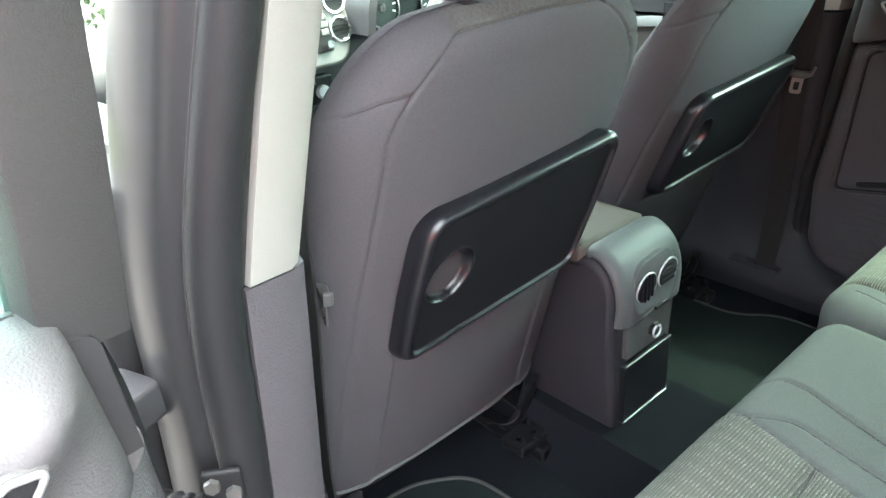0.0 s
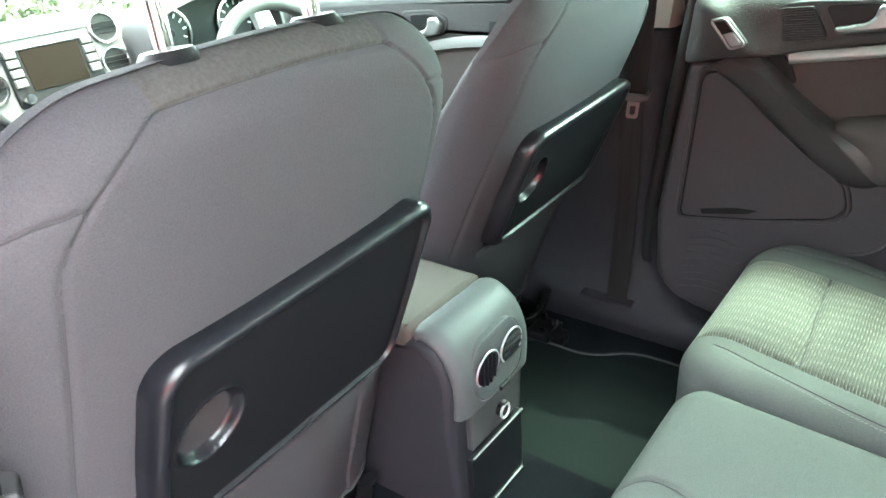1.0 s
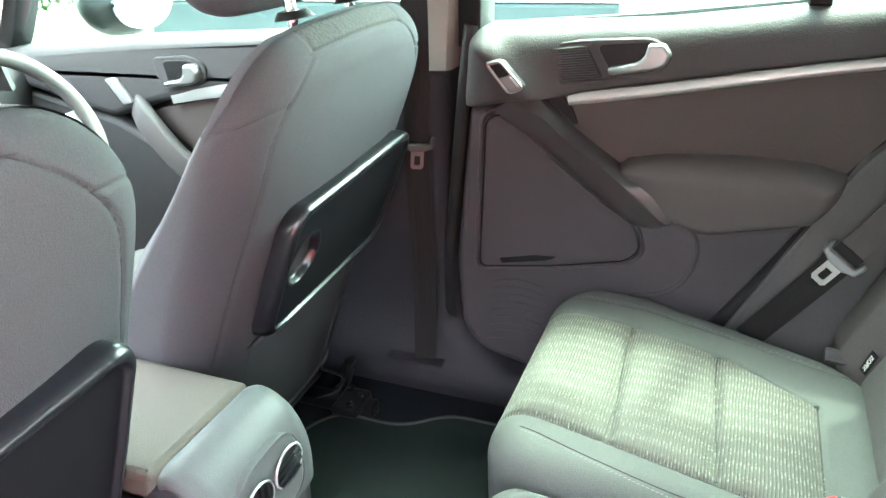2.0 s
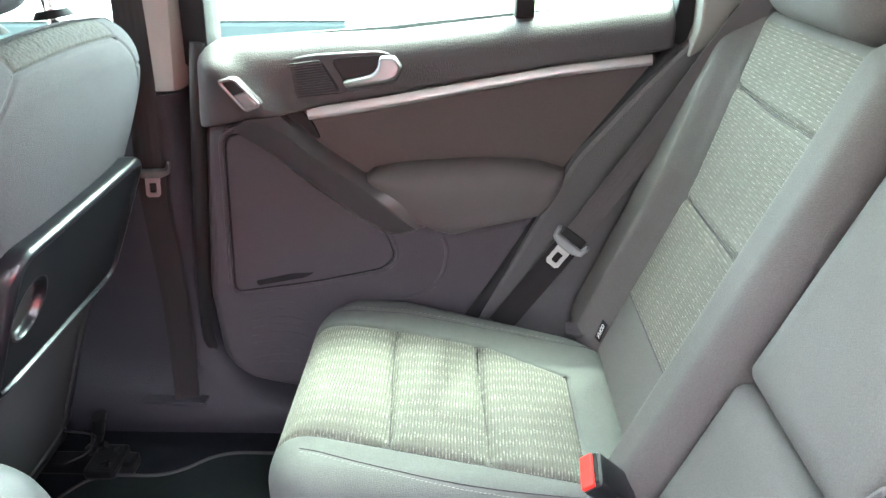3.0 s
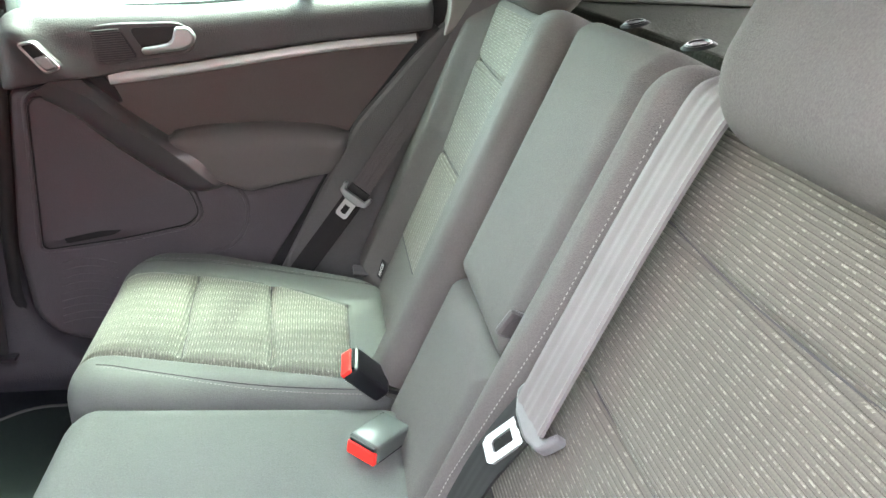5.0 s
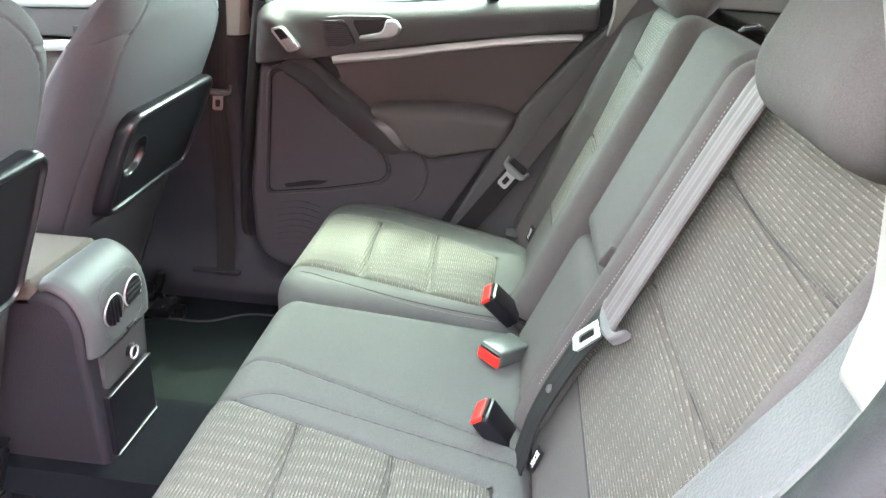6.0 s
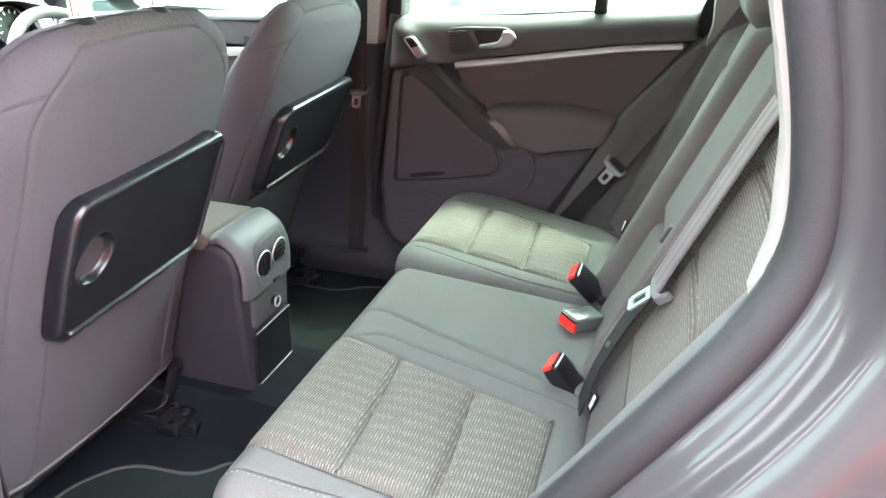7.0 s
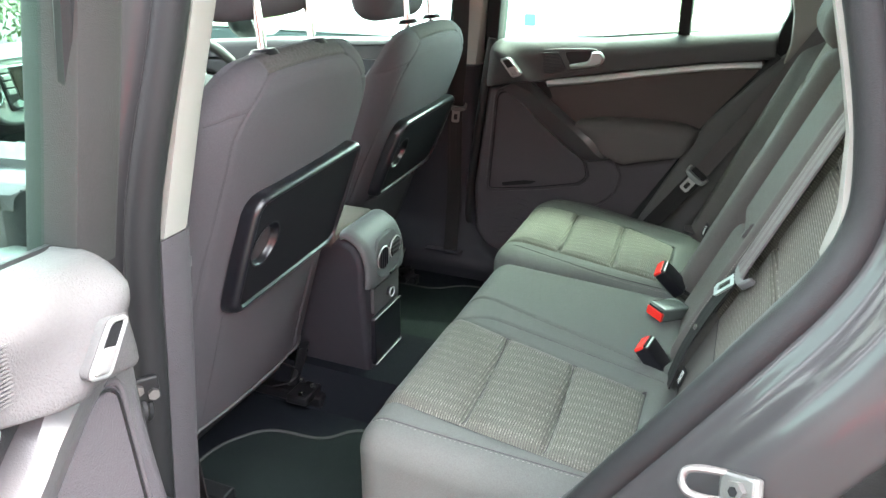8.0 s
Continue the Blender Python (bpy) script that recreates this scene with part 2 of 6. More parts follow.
def box(bm, x0, x1, y0, y1, z0, z1, bevel=0.0, seg=2, m=None):
    r = bmesh.ops.create_cube(bm, size=1.0)
    vs = r["verts"]
    t = Matrix.Translation(((x0 + x1) / 2, (y0 + y1) / 2, (z0 + z1) / 2)) @ Matrix.Diagonal((abs(x1 - x0), abs(y1 - y0), abs(z1 - z0), 1))
    bmesh.ops.transform(bm, matrix=t, verts=vs)
    if bevel:
        es = list({e for v in vs for e in v.link_edges})
        r = bmesh.ops.bevel(bm, geom=es, offset=bevel, segments=seg, affect="EDGES", profile=0.5)
        vs = list({v for f in r["faces"] for v in f.verts} | {v for v in vs if v.is_valid})
    if m is not None:
        seen, todo = set(vs), list(vs)
        while todo:
            for e in todo.pop().link_edges:
                for o in e.verts:
                    if o not in seen:
                        seen.add(o), todo.append(o)
        bmesh.ops.transform(bm, matrix=m, verts=list(seen))
    return bm


def boxed(*a, **k):
    return box(bmesh.new(), *a, **k)


def rounded(pts, r, seg=4):
    """A polygon with its corners rounded."""
    out, n = [], len(pts)
    for i in range(n):
        p0, p, p1 = Vector(pts[i - 1]), Vector(pts[i]), Vector(pts[(i + 1) % n])
        a, b = p0 - p, p1 - p
        k = min(r, a.length * 0.45, b.length * 0.45)
        s, e = p + a.normalized() * k, p + b.normalized() * k
        for j in range(seg + 1):
            t = j / seg
            out.append(tuple(s * (1 - t) ** 2 + p * 2 * t * (1 - t) + e * t * t))
    return out


def plate(bm, pts, axis, back, front, bevel=0.004, seg=2, warp=same_place):
    """A polygon in the plane across an axis, thick from back to front, with its front rim bevelled."""
    put3 = {"x": lambda a, b, c: (c, a, b), "y": lambda a, b, c: (a, c, b), "z": lambda a, b, c: (a, b, c)}[axis]
    n = len(pts)
    sgn = 1 if front > back else -1
    centre = Vector((sum(p[0] for p in pts) / n, sum(p[1] for p in pts) / n))
    rings = [(0.0, back)]
    for j in range(seg + 1):
        a = math.pi / 2 * j / seg
        rings.append((bevel * (1 - math.cos(a)), front - sgn * bevel * (1 - math.sin(a))))
    area = sum(pts[i - 1][0] * pts[i][1] - pts[i][0] * pts[i - 1][1] for i in range(n))
    w = 1 if area > 0 else -1
    rows = []
    for inset, level in rings:
        row = []
        for i in range(n):
            a, p, b = Vector(pts[i - 1]), Vector(pts[i]), Vector(pts[(i + 1) % n])
            t = ((p - a).normalized() + (b - p).normalized())
            t = t.normalized() if t.length > 1e-6 else (b - p).normalized()
            q = p + Vector((-t.y, t.x)) * inset * w
            row.append(bm.verts.new(warp(Vector(put3(q.x, q.y, level)))))
        rows.append(row)
    for r0, r1 in zip(rows, rows[1:]):
        for i in range(n):
            bm.faces.new((r0[i - 1], r0[i], r1[i], r1[i - 1]))
    for row in (rows[-1], rows[0]):
        flat2 = [Vector((pts[i][0], pts[i][1], 0)) for i in range(n)]
        for a, b, c in tessellate_polygon([flat2]):
            f = bm.faces.new((row[a], row[b], row[c]))
            f.tag = True
    return bm


def smooth_path(pts, step=6):
    """A Catmull-Rom line through points."""
    P = [Vector(p) for p in pts]
    P = [P[0] * 2 - P[1]] + P + [P[-1] * 2 - P[-2]]
    out = []
    for i in range(1, len(P) - 2):
        for j in range(step):
            t = j / step
            a, b, c, d = P[i - 1], P[i], P[i + 1], P[i + 2]
            out.append(0.5 * ((2 * b) + (c - a) * t + (2 * a - 5 * b + 4 * c - d) * t * t + (3 * b - a - 3 * c + d) * t ** 3))
    out.append(P[-2])
    return out


def sweep(bm, path, profile, up=(0, 0, 1), closed_ends=True, scale=None):
    """Carries a closed profile (side, up) along a path."""
    rows, n = [], len(path)
    for i, p in enumerate(path):
        t = (path[min(i + 1, n - 1)] - path[max(i - 1, 0)]).normalized()
        u = up(i) if callable(up) else Vector(up)
        s = t.cross(u).normalized()
        v = s.cross(t).normalized()
        k = scale(i / (n - 1)) if scale else 1.0
        rows.append([bm.verts.new(p + s * a * k + v * b * k) for a, b in profile])
    for r0, r1 in zip(rows, rows[1:]):
        for i in range(len(profile)):
            bm.faces.new((r0[i - 1], r0[i], r1[i], r1[i - 1]))
    if closed_ends:
        bm.faces.new(rows[0][::-1]), bm.faces.new(rows[-1])
    return bm


def ring(r, n=8, ry=None):
    return [(r * math.cos(2 * math.pi * i / n), (ry or r) * math.sin(2 * math.pi * i / n)) for i in range(n)]


def tube(bm, pts, r, n=8, step=5, up=(0, 0, 1), ry=None):
    return sweep(bm, smooth_path(pts, step) if step else [Vector(p) for p in pts], ring(r, n, ry), up)


def disc(bm, centre, axis, r, depth, n=24, r2=None):
    """A round boss along an axis, from its centre outwards."""
    q = Vector(axis).normalized().to_track_quat("Z", "Y").to_matrix().to_4x4()
    res = bmesh.ops.create_cone(bm, cap_ends=True, segments=n, radius1=r, radius2=r if r2 is None else r2, depth=depth)
    bmesh.ops.transform(bm, matrix=Matrix.Translation(Vector(centre) + Vector(axis).normalized() * depth / 2) @ q, verts=res["verts"])
    return bm


def torus(bm, centre, axis, R, r, n=32, k=8, sy=1.0):
    q = Vector(axis).normalized().to_track_quat("Z", "Y").to_matrix()
    rows = []
    for i in range(n):
        a = 2 * math.pi * i / n
        rows.append([bm.verts.new(Vector(centre) + q @ Vector(((R + r * math.cos(b)) * math.cos(a), sy * (R + r * math.cos(b)) * math.sin(a), r * math.sin(b)))) for b in [2 * math.pi * j / k for j in range(k)]])
    for i in range(n):
        for j in range(k):
            bm.faces.new((rows[i - 1][j - 1], rows[i][j - 1], rows[i][j], rows[i - 1][j]))
    return bm


def roll(d, rad, depth):
    """How far a padded edge falls away at the distance d from it."""
    k = np.clip(1 - d / rad, 0, 1)
    return depth * (1 - np.sqrt(np.clip(1 - k * k, 0, 1)))


def dent(v, at, width, depth):
    """A rounded groove across v."""
    return -depth * np.exp(-((v - at) / width) ** 2)


def padded(name, a, b, R, nu, nv, top, bottom, warp, mats, parent, pick=None, label="", flat=(0, 0)):
    """An upholstered block: a rounded rectangle (half sizes a, b), with heights top and bottom over it, laid into the place by warp."""
    s = np.linspace(-1, 1, nu + 1)
    t = np.linspace(-1, 1, nv + 1)
    s, t = s * (1.45 - 0.45 * s * s), t * (1.45 - 0.45 * t * t)
    U, V = np.meshgrid(s, t, indexing="ij")
    r = np.maximum(np.maximum(np.abs(U), np.abs(V)), 1e-9)
    Qx, Qy = U / r * a, V / r * b
    cx, cy = np.clip(Qx, -(a - R), a - R), np.clip(Qy, -(b - R), b - R)
    ex, ey = Qx - cx, Qy - cy
    ln = np.maximum(np.hypot(ex, ey), 1e-9)
    on = (np.abs(ex) > 1e-9) | (np.abs(ey) > 1e-9)
    Px = np.where(on, cx + R * ex / ln, Qx) * r
    Py = np.where(on, cy + R * ey / ln, Qy) * r
    qx, qy = np.abs(Px) - (a - R), np.abs(Py) - (b - R)
    d = R - np.hypot(np.maximum(qx, 0), np.maximum(qy, 0)) - np.minimum(np.maximum(qx, qy), 0)
    d = np.maximum(d, 0)
    T, B = top(Px, Py, d), bottom(Px, Py, d)
    Wt = np.stack(warp(Px, Py, T), -1).reshape(-1, 3)
    Wb = np.stack(warp(Px, Py, B), -1).reshape(-1, 3)
    n = (nu + 1) * (nv + 1)
    I = np.arange(n).reshape(nu + 1, nv + 1)
    q = np.stack([I[:-1, :-1], I[1:, :-1], I[1:, 1:], I[:-1, 1:]], -1).reshape(-1, 4)
    loop = list(I[:, 0]) + list(I[-1, 1:]) + list(I[-2::-1, -1]) + list(I[0, -2:0:-1])
    side = [(loop[i - 1], loop[i], loop[i] + n, loop[i - 1] + n) for i in range(len(loop))]
    faces = q.tolist() + (q[:, ::-1] + n).tolist() + side
    fm = None
    if pick is not None:
        cxs = lambda A: (A[:-1, :-1] + A[1:, :-1] + A[1:, 1:] + A[:-1, 1:]) / 4
        k = pick(cxs(Px), cxs(Py), cxs(d)).astype(np.int32).ravel()
        fm = np.concatenate([k, np.zeros(len(q) + len(side), dtype=np.int32)])
    uv = np.concatenate([np.stack([Px, Py], -1).reshape(-1, 2)] * 2)
    me = mesh_from(np.concatenate([Wt, Wb]), faces, mats, True, fm, uv, angle=60)
    return put(name, me, parent, label)


def edge_distance(px, py, a, b, R):
    """How far a place on a padded block lies from its edge."""
    qx, qy = np.abs(px) - (a - R), np.abs(py) - (b - R)
    return np.maximum(R - np.hypot(np.maximum(qx, 0), np.maximum(qy, 0)) - np.minimum(np.maximum(qx, qy), 0), 0)


def seam_cord(parent, xs, ys, a, b, R, top, warp, r=0.0014, material=None):
    """Sinks a thin dark cord into padding along a line, for a seam's shade."""
    px, py = np.asarray(xs, float), np.asarray(ys, float)
    X_, Y_, Z_ = warp(px, py, top(px, py, edge_distance(px, py, a, b, R)))
    path = [Vector(v) for v in zip(X_, Y_, Z_)]
    up = (0.31, 0.17, 0.93) if abs((path[-1] - path[0]).normalized().z) < 0.8 else (1, 0.1, 0)
    part("seam", sweep(bmesh.new(), path, ring(r, 5), up), material or CREASE, parent)


# ---- ground and surroundings ----
def ground_and_yard():
    part("ground", boxed(-400, 400, -400, 400, -0.4, 0.0), mat("grey_asphalt", (0.080, 0.077, 0.074), 0.9, grain=0.5, scale=90, bump=0.6, bscale=140, patch=0.3, pscale=1.2), None, "pale worn asphalt of a parking yard", smooth=False)
    tagged(bpy.data.objects["ground"], "pale worn asphalt of a parking yard", "ground", "", "structure")
    lawn = part("lawn", boxed(-30, 12, 9.5, 30, -0.1, 0.06, bevel=0.03), mat("mown_grass", (0.034, 0.052, 0.013), 0.95, grain=0.7, scale=60, bump=0.9, bscale=80, patch=0.5, pscale=2), None)
    tagged(lawn, "sunlit mown lawn beyond the yard", "lawn", "", "structure")


ground_and_yard()

# ---- car body ----
CAR = thing("car_body", "dark metallic grey family car with its rear door open", "car", at=(0.4, 0, 0))


def lean(z):
    """How a pillar leans at a height: back and inwards."""
    k = z - 1.15
    return (0.17 * k if k > 0 else 0.09 * k), (0.20 * k if k > 0 else 0.03 * k)


def pillar(bm, pts, heights, side):
    rows = []
    for z in heights:
        dx, dy = lean(z)
        rows.append([bm.verts.new((x + dx, -side * (y + dy), z)) for x, y in pts])
    for r0, r1 in zip(rows, rows[1:]):
        for i in range(len(pts)):
            bm.faces.new((r0[i - 1], r0[i], r1[i], r1[i - 1]))
    bm.faces.new(rows[0]), bm.faces.new(rows[-1])
    return bm


APERTURE = [(z, -0.213 + (0.17 if z > 1.15 else 0.09) * (z - 1.15)) for z in (1.56, 1.4, 1.15, 0.9, 0.7, 0.6)]
LOOP = [(x, z) for z, x in APERTURE] + [(-0.275, 0.515), (-0.16, 0.495), (0.10, 0.50), (0.22, 0.565), (0.32, 0.70), (0.45, 0.885), (0.53, 1.012), (0.60, 1.125),
        (0.650, 1.205), (0.674, 1.27), (0.669, 1.34), (0.65, 1.42), (0.62, 1.51), (0.57, 1.60), (0.44, 1.655), (0.15, 1.675), (-0.05, 1.665)]


def aperture_path(side, inset=0.0):
    out = []
    for x, z in LOOP:
        x = x + (-0.036 if side > 0 else 0.030) * min(max((0.12 - x) / 0.3, 0), 1) - (0.024 if side < 0 else 0.0) * min(max((x - 0.3) / 0.15, 0), 1)
        k = max(z - 1.15, 0)
        w = min(max((x + 0.25) / 0.6, 0), 1)
        y = -0.806 * (1 - w) - 0.772 * w + inset + 0.20 * k + 0.03 * min(z - 1.15, 0) * (1 - w)
        out.append((x, -side * y, z))
    pts = smooth_path(out + [out[0]], 5)[:-1]
    return pts


def closed_sweep(bm, path, rows_of, centre, shallow=0.0):
    """A closed band round a door opening; rows_of gives (outwards, across) offsets."""
    n, rows = len(path), []
    for i, p in enumerate(path):
        t = (path[(i + 1) % n] - path[i - 1]).normalized()
        o = t.cross(Vector((0, 1, 0))).normalized()
        if o.dot(p - centre) < 0:
            o = -o
        o.y = 0
        thin = 1 - shallow * min(max((0.02 - p.x) / 0.2, 0), 1)
        rows.append([bm.verts.new(p + o.normalized() * a + Vector((0, b * (thin if a > 0.02 else 1), 0))) for a, b in rows_of])
    m = len(rows_of)
    for i in range(n):
        for j in range(m):
            bm.faces.new((rows[i - 1][j - 1], rows[i][j - 1], rows[i][j], rows[i - 1][j]))
    return bm


def door_opening(side):
    near = side < 0
    s = -1 if near else 1
    path = aperture_path(s)
    mid = Vector((0.2, s * 0.78, 1.05))
    seal = part("rubber_seal", closed_sweep(bmesh.new(), path, [(a + 0.010, b) for a, b in ring(0.0215, 20, 0.026)], mid), RUBBER, CAR, "black rubber door seal")
    prof = [(p.x, p.y) for p in smooth_path([(0.006, -0.035, 0), (0.011, 0.0, 0), (0.018, 0.026, 0), (0.031, 0.040, 0), (0.040, 0.056, 0), (0.048, 0.078, 0), (0.066, 0.094, 0), (0.096, 0.100, 0), (0.122, 0.096, 0), (0.134, 0.080, 0)], 5)] + [(0.134, -0.03)]
    part("door_jamb", closed_sweep(bmesh.new(), path, [(a, s * b) for a, b in prof], mid, 0.53 if near else 0.0), PAINT, CAR)


def b_pillar(s):
    up = [(-0.31, -0.722), (-0.25, -0.724), (-0.222, -0.729), (-0.213, -0.742), (-0.211, -0.789), (-0.31, -0.795)]
    lo = [(-0.34, -0.705), (-0.26, -0.710), (-0.224, -0.722), (-0.214, -0.740), (-0.2125, -0.793), (-0.34, -0.80)]
    dx, cut = (-0.038, 1.150) if s > 0 else (0.030, 1.126)
    up, lo = ([(x + dx, y + 0.014) for x, y in q] for q in (up, lo))
    part("pillar_trim", pillar(bmesh.new(), up, [cut, 1.3, 1.45, 1.66], s), CREAM, CAR, "light grey upper pillar cover")
    if s > 0:
        lo = [(x - (0.30 if x < -0.30 else 0.0), y) for x, y in lo]
        bm = bmesh.new()
        rows = []
        for z, xa, xb, yy in ((0.470, -0.68, -0.02, 0.640), (0.498, -0.68, -0.04, 0.640), (0.520, -0.68, -0.12, 0.652), (0.545, -0.68, -0.185, 0.672), (0.580, -0.68, -0.228, 0.690), (0.640, -0.68, -0.252, 0.7000), (0.75, -0.68, -0.262, 0.6970), (0.90, -0.68, -0.262, 0.6935), (1.05, -0.68, -0.258, 0.6895), (1.147, -0.68, -0.252, 0.6865)):
            rows.append([bm.verts.new(v) for v in ((xa, 0.76, z), (xa, yy + 0.006, z), (xa + 0.03, yy, z), (xb - 0.06, yy, z), (xb - 0.02, yy + 0.006, z), (xb, yy + 0.03, z), (xb, 0.76, z))])
        for r0, r1 in zip(rows, rows[1:]):
            for i in range(7):
                bm.faces.new((r0[i - 1], r0[i], r1[i], r1[i - 1]))
        bm.faces.new(rows[0]), bm.faces.new(rows[-1])
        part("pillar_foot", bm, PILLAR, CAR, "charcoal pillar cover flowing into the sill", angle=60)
    # One plastic on both sides: shade-darkened copy far, lighter copy near.
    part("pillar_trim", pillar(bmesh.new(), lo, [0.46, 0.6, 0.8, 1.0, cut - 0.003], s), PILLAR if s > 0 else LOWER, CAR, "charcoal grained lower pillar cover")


part("pillar_post", pillar(bmesh.new(), [(-0.345, -0.78), (-0.262, -0.78), (-0.262, -0.846), (-0.345, -0.846)], [0.36, 0.7, 1.15, 1.66], 1), BLACK, CAR, "black door gap seal on the centre pillar")
# Solid black block put in for the shade of the gap between doors.
part("gap_shade_block", pillar(bmesh.new(), [(-0.36, -0.80), (-0.268, -0.80), (-0.268, -0.893), (-0.36, -0.893)], [0.36, 0.7, 1.0, 1.17], 1), BLACK, CAR, "black block standing for the shaded gap between the doors")
for _s in (1, -1):
    b_pillar(_s)
    door_opening(_s)


def shell():
    # floor with its tunnel
    bm = bmesh.new()
    prof = [(-0.74, 0.42), (-0.2, 0.42), (-0.13, 0.50), (0.11, 0.50), (0.18, 0.42), (0.74, 0.42), (0.74, 0.30), (-0.74, 0.30)]
    r0 = [bm.verts.new((-1.7, y, z)) for y, z in prof]
    r1 = [bm.verts.new((1.5, y, z)) for y, z in prof]
    for i in range(len(prof)):
        bm.faces.new((r0[i - 1], r0[i], r1[i], r1[i - 1]))
    bm.faces.new(r0), bm.faces.new(r1[::-1])
    part("floor_pan", bm, CARPET, CAR, "black carpeted cabin floor", smooth=False)
    for s in (-1, 1):
        bm = bmesh.new()
        sweep(bm, [Vector((-1.3, s * 0.74, 0.46)), Vector((0.35, s * 0.74, 0.46))], rounded([(-0.055, -0.08), (0.065, -0.08), (0.065, 0.045), (-0.03, 0.04), (-0.055, 0.0)] if s > 0 else [(0.055, -0.08), (-0.065, -0.08), (-0.065, 0.045), (0.03, 0.04), (0.055, 0.0)], 0.02))
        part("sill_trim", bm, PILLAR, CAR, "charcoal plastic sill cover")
        part("rocker_panel", boxed(-1.5, 0.9, s * 0.80, s * 0.88, 0.25, 0.49, bevel=0.015), PAINT, CAR)
        # lower and upper rear side trim
        bm = plate(bmesh.new(), rounded([(0.22, 0.40), (0.265, 0.66), (0.30, 0.735), (0.375, 0.885), (0.452, 1.035), (0.56, 1.165), (0.625, 1.235), (0.70, 1.285), (1.5, 1.285), (1.5, 0.40)] if s > 0 else [(0.22, 0.40), (0.25, 0.60), (0.33, 0.70), (0.440, 0.862), (0.520, 0.990), (0.592, 1.114), (0.640, 1.195), (0.68, 1.285), (1.5, 1.285), (1.5, 0.40)], 0.02), "y", s * 0.757, s * (0.688 if s > 0 else 0.652), 0.010)
        part("side_trim", bm, SIDE_TRIM, CAR, "charcoal grained rear side trim")
        def tilt(p, s=s):
            return Vector((p.x, p.y - s * 0.20 * max(p.z - 1.15, 0), p.z))
        bm = plate(bmesh.new(), rounded([(x + (0.0 if s > 0 else 0.004), z) for x, z in ((0.624, 1.210), (0.634, 1.262), (0.628, 1.34), (0.612, 1.40), (0.585, 1.49), (0.555, 1.55), (0.50, 1.60))] + [(1.5, 1.60), (1.5, 1.29), (0.735, 1.29)], 0.01), "y", s * 0.757, s * (0.690 if s > 0 else 0.712), 0.005, warp=tilt)
        part("pillar_trim", bm, CREAM, CAR, "light grey rear pillar cover")
        # outer skin behind the door and roof rail
        def skin(p, s=s):
            return Vector((p.x, p.y - s * 0.22 * max(p.z - 1.1, 0), p.z))
        bm = plate(bmesh.new(), rounded([(0.66, 0.42), (0.60, 0.80), (0.74, 1.06), (0.80, 1.22), (0.78, 1.42), (0.66, 1.60), (1.55, 1.62), (1.65, 0.42)], 0.03), "y", s * 0.84, s * 0.885, 0.02, warp=skin)
        part("quarter_panel", bm, PAINT, CAR, "metallic grey rear quarter panel")
        bm = tube(bmesh.new(), [(-1.85, s * 0.76, 1.02), (-1.35, s * 0.70, 1.36), (-0.95, s * 0.645, 1.615), (-0.3, s * 0.655, 1.71), (0.5, s * 0.65, 1.71), (1.4, s * 0.62, 1.65)], 0.04, 8, ry=0.05)
        part("roof_rail", bm, PAINT, CAR)
        bm = tube(bmesh.new(), [(-1.75, s * 0.72, 1.05), (-1.32, s * 0.665, 1.35), (-0.93, s * 0.61, 1.56)], 0.04, 8)
        part("pillar_trim", bm, CREAM, CAR, "light grey windscreen pillar cover")
    part("roof_skin", boxed(-0.98, 1.5, -0.66, 0.66, 1.705, 1.74, bevel=0.012), PAINT, CAR)
    part("headliner", boxed(-0.96, 1.48, -0.64, 0.64, 1.655, 1.685, bevel=0.01), HEADLINER, CAR, "light grey roof lining")
    bm = bmesh.new()
    vs = [bm.verts.new(p) for p in ((-1.80, -0.72, 1.03), (-1.80, 0.72, 1.03), (-0.96, 0.61, 1.60), (-0.96, -0.61, 1.60), (-1.805, -0.72, 1.034), (-1.805, 0.72, 1.034), (-0.965, 0.61, 1.604), (-0.965, -0.61, 1.604))]
    for f in ((0, 1, 2, 3), (7, 6, 5, 4), (0, 4, 5, 1), (1, 5, 6, 2), (2, 6, 7, 3), (3, 7, 4, 0)):
        bm.faces.new([vs[i] for i in f])
    part("windscreen", bm, CLEAR, CAR, smooth=False)
    part("bonnet", plate(bmesh.new(), rounded([(-1.82, -0.78), (-1.82, 0.78), (-2.55, 0.70), (-2.75, 0.45), (-2.75, -0.45), (-2.55, -0.70)], 0.1), "z", 0.92, 1.01, 0.04, 4), PAINT, CAR)
    part("bulkhead", boxed(-1.86, -1.80, -0.78, 0.78, 0.3, 1.02), BLACK, CAR)
    part("tailgate", boxed(1.50, 1.58, -0.70, 0.70, 0.45, 1.12, bevel=0.02), TRIM, CAR)
    bm = boxed(1.50, 1.506, -0.60, 0.60, 1.13, 1.58)
    part("rear_window", bm, DARK_GLASS, CAR, smooth=False)
    part("parcel_shelf", boxed(0.86, 1.49, -0.684, 0.684, 1.268, 1.287, bevel=0.006), mat("luggage_cover_cloth", (0.041, 0.042, 0.036), 0.95, grain=0.8, scale=140, bump=0.9, bscale=160, patch=0.3, pscale=9, spec=0.05), CAR, "dark textured luggage cover")


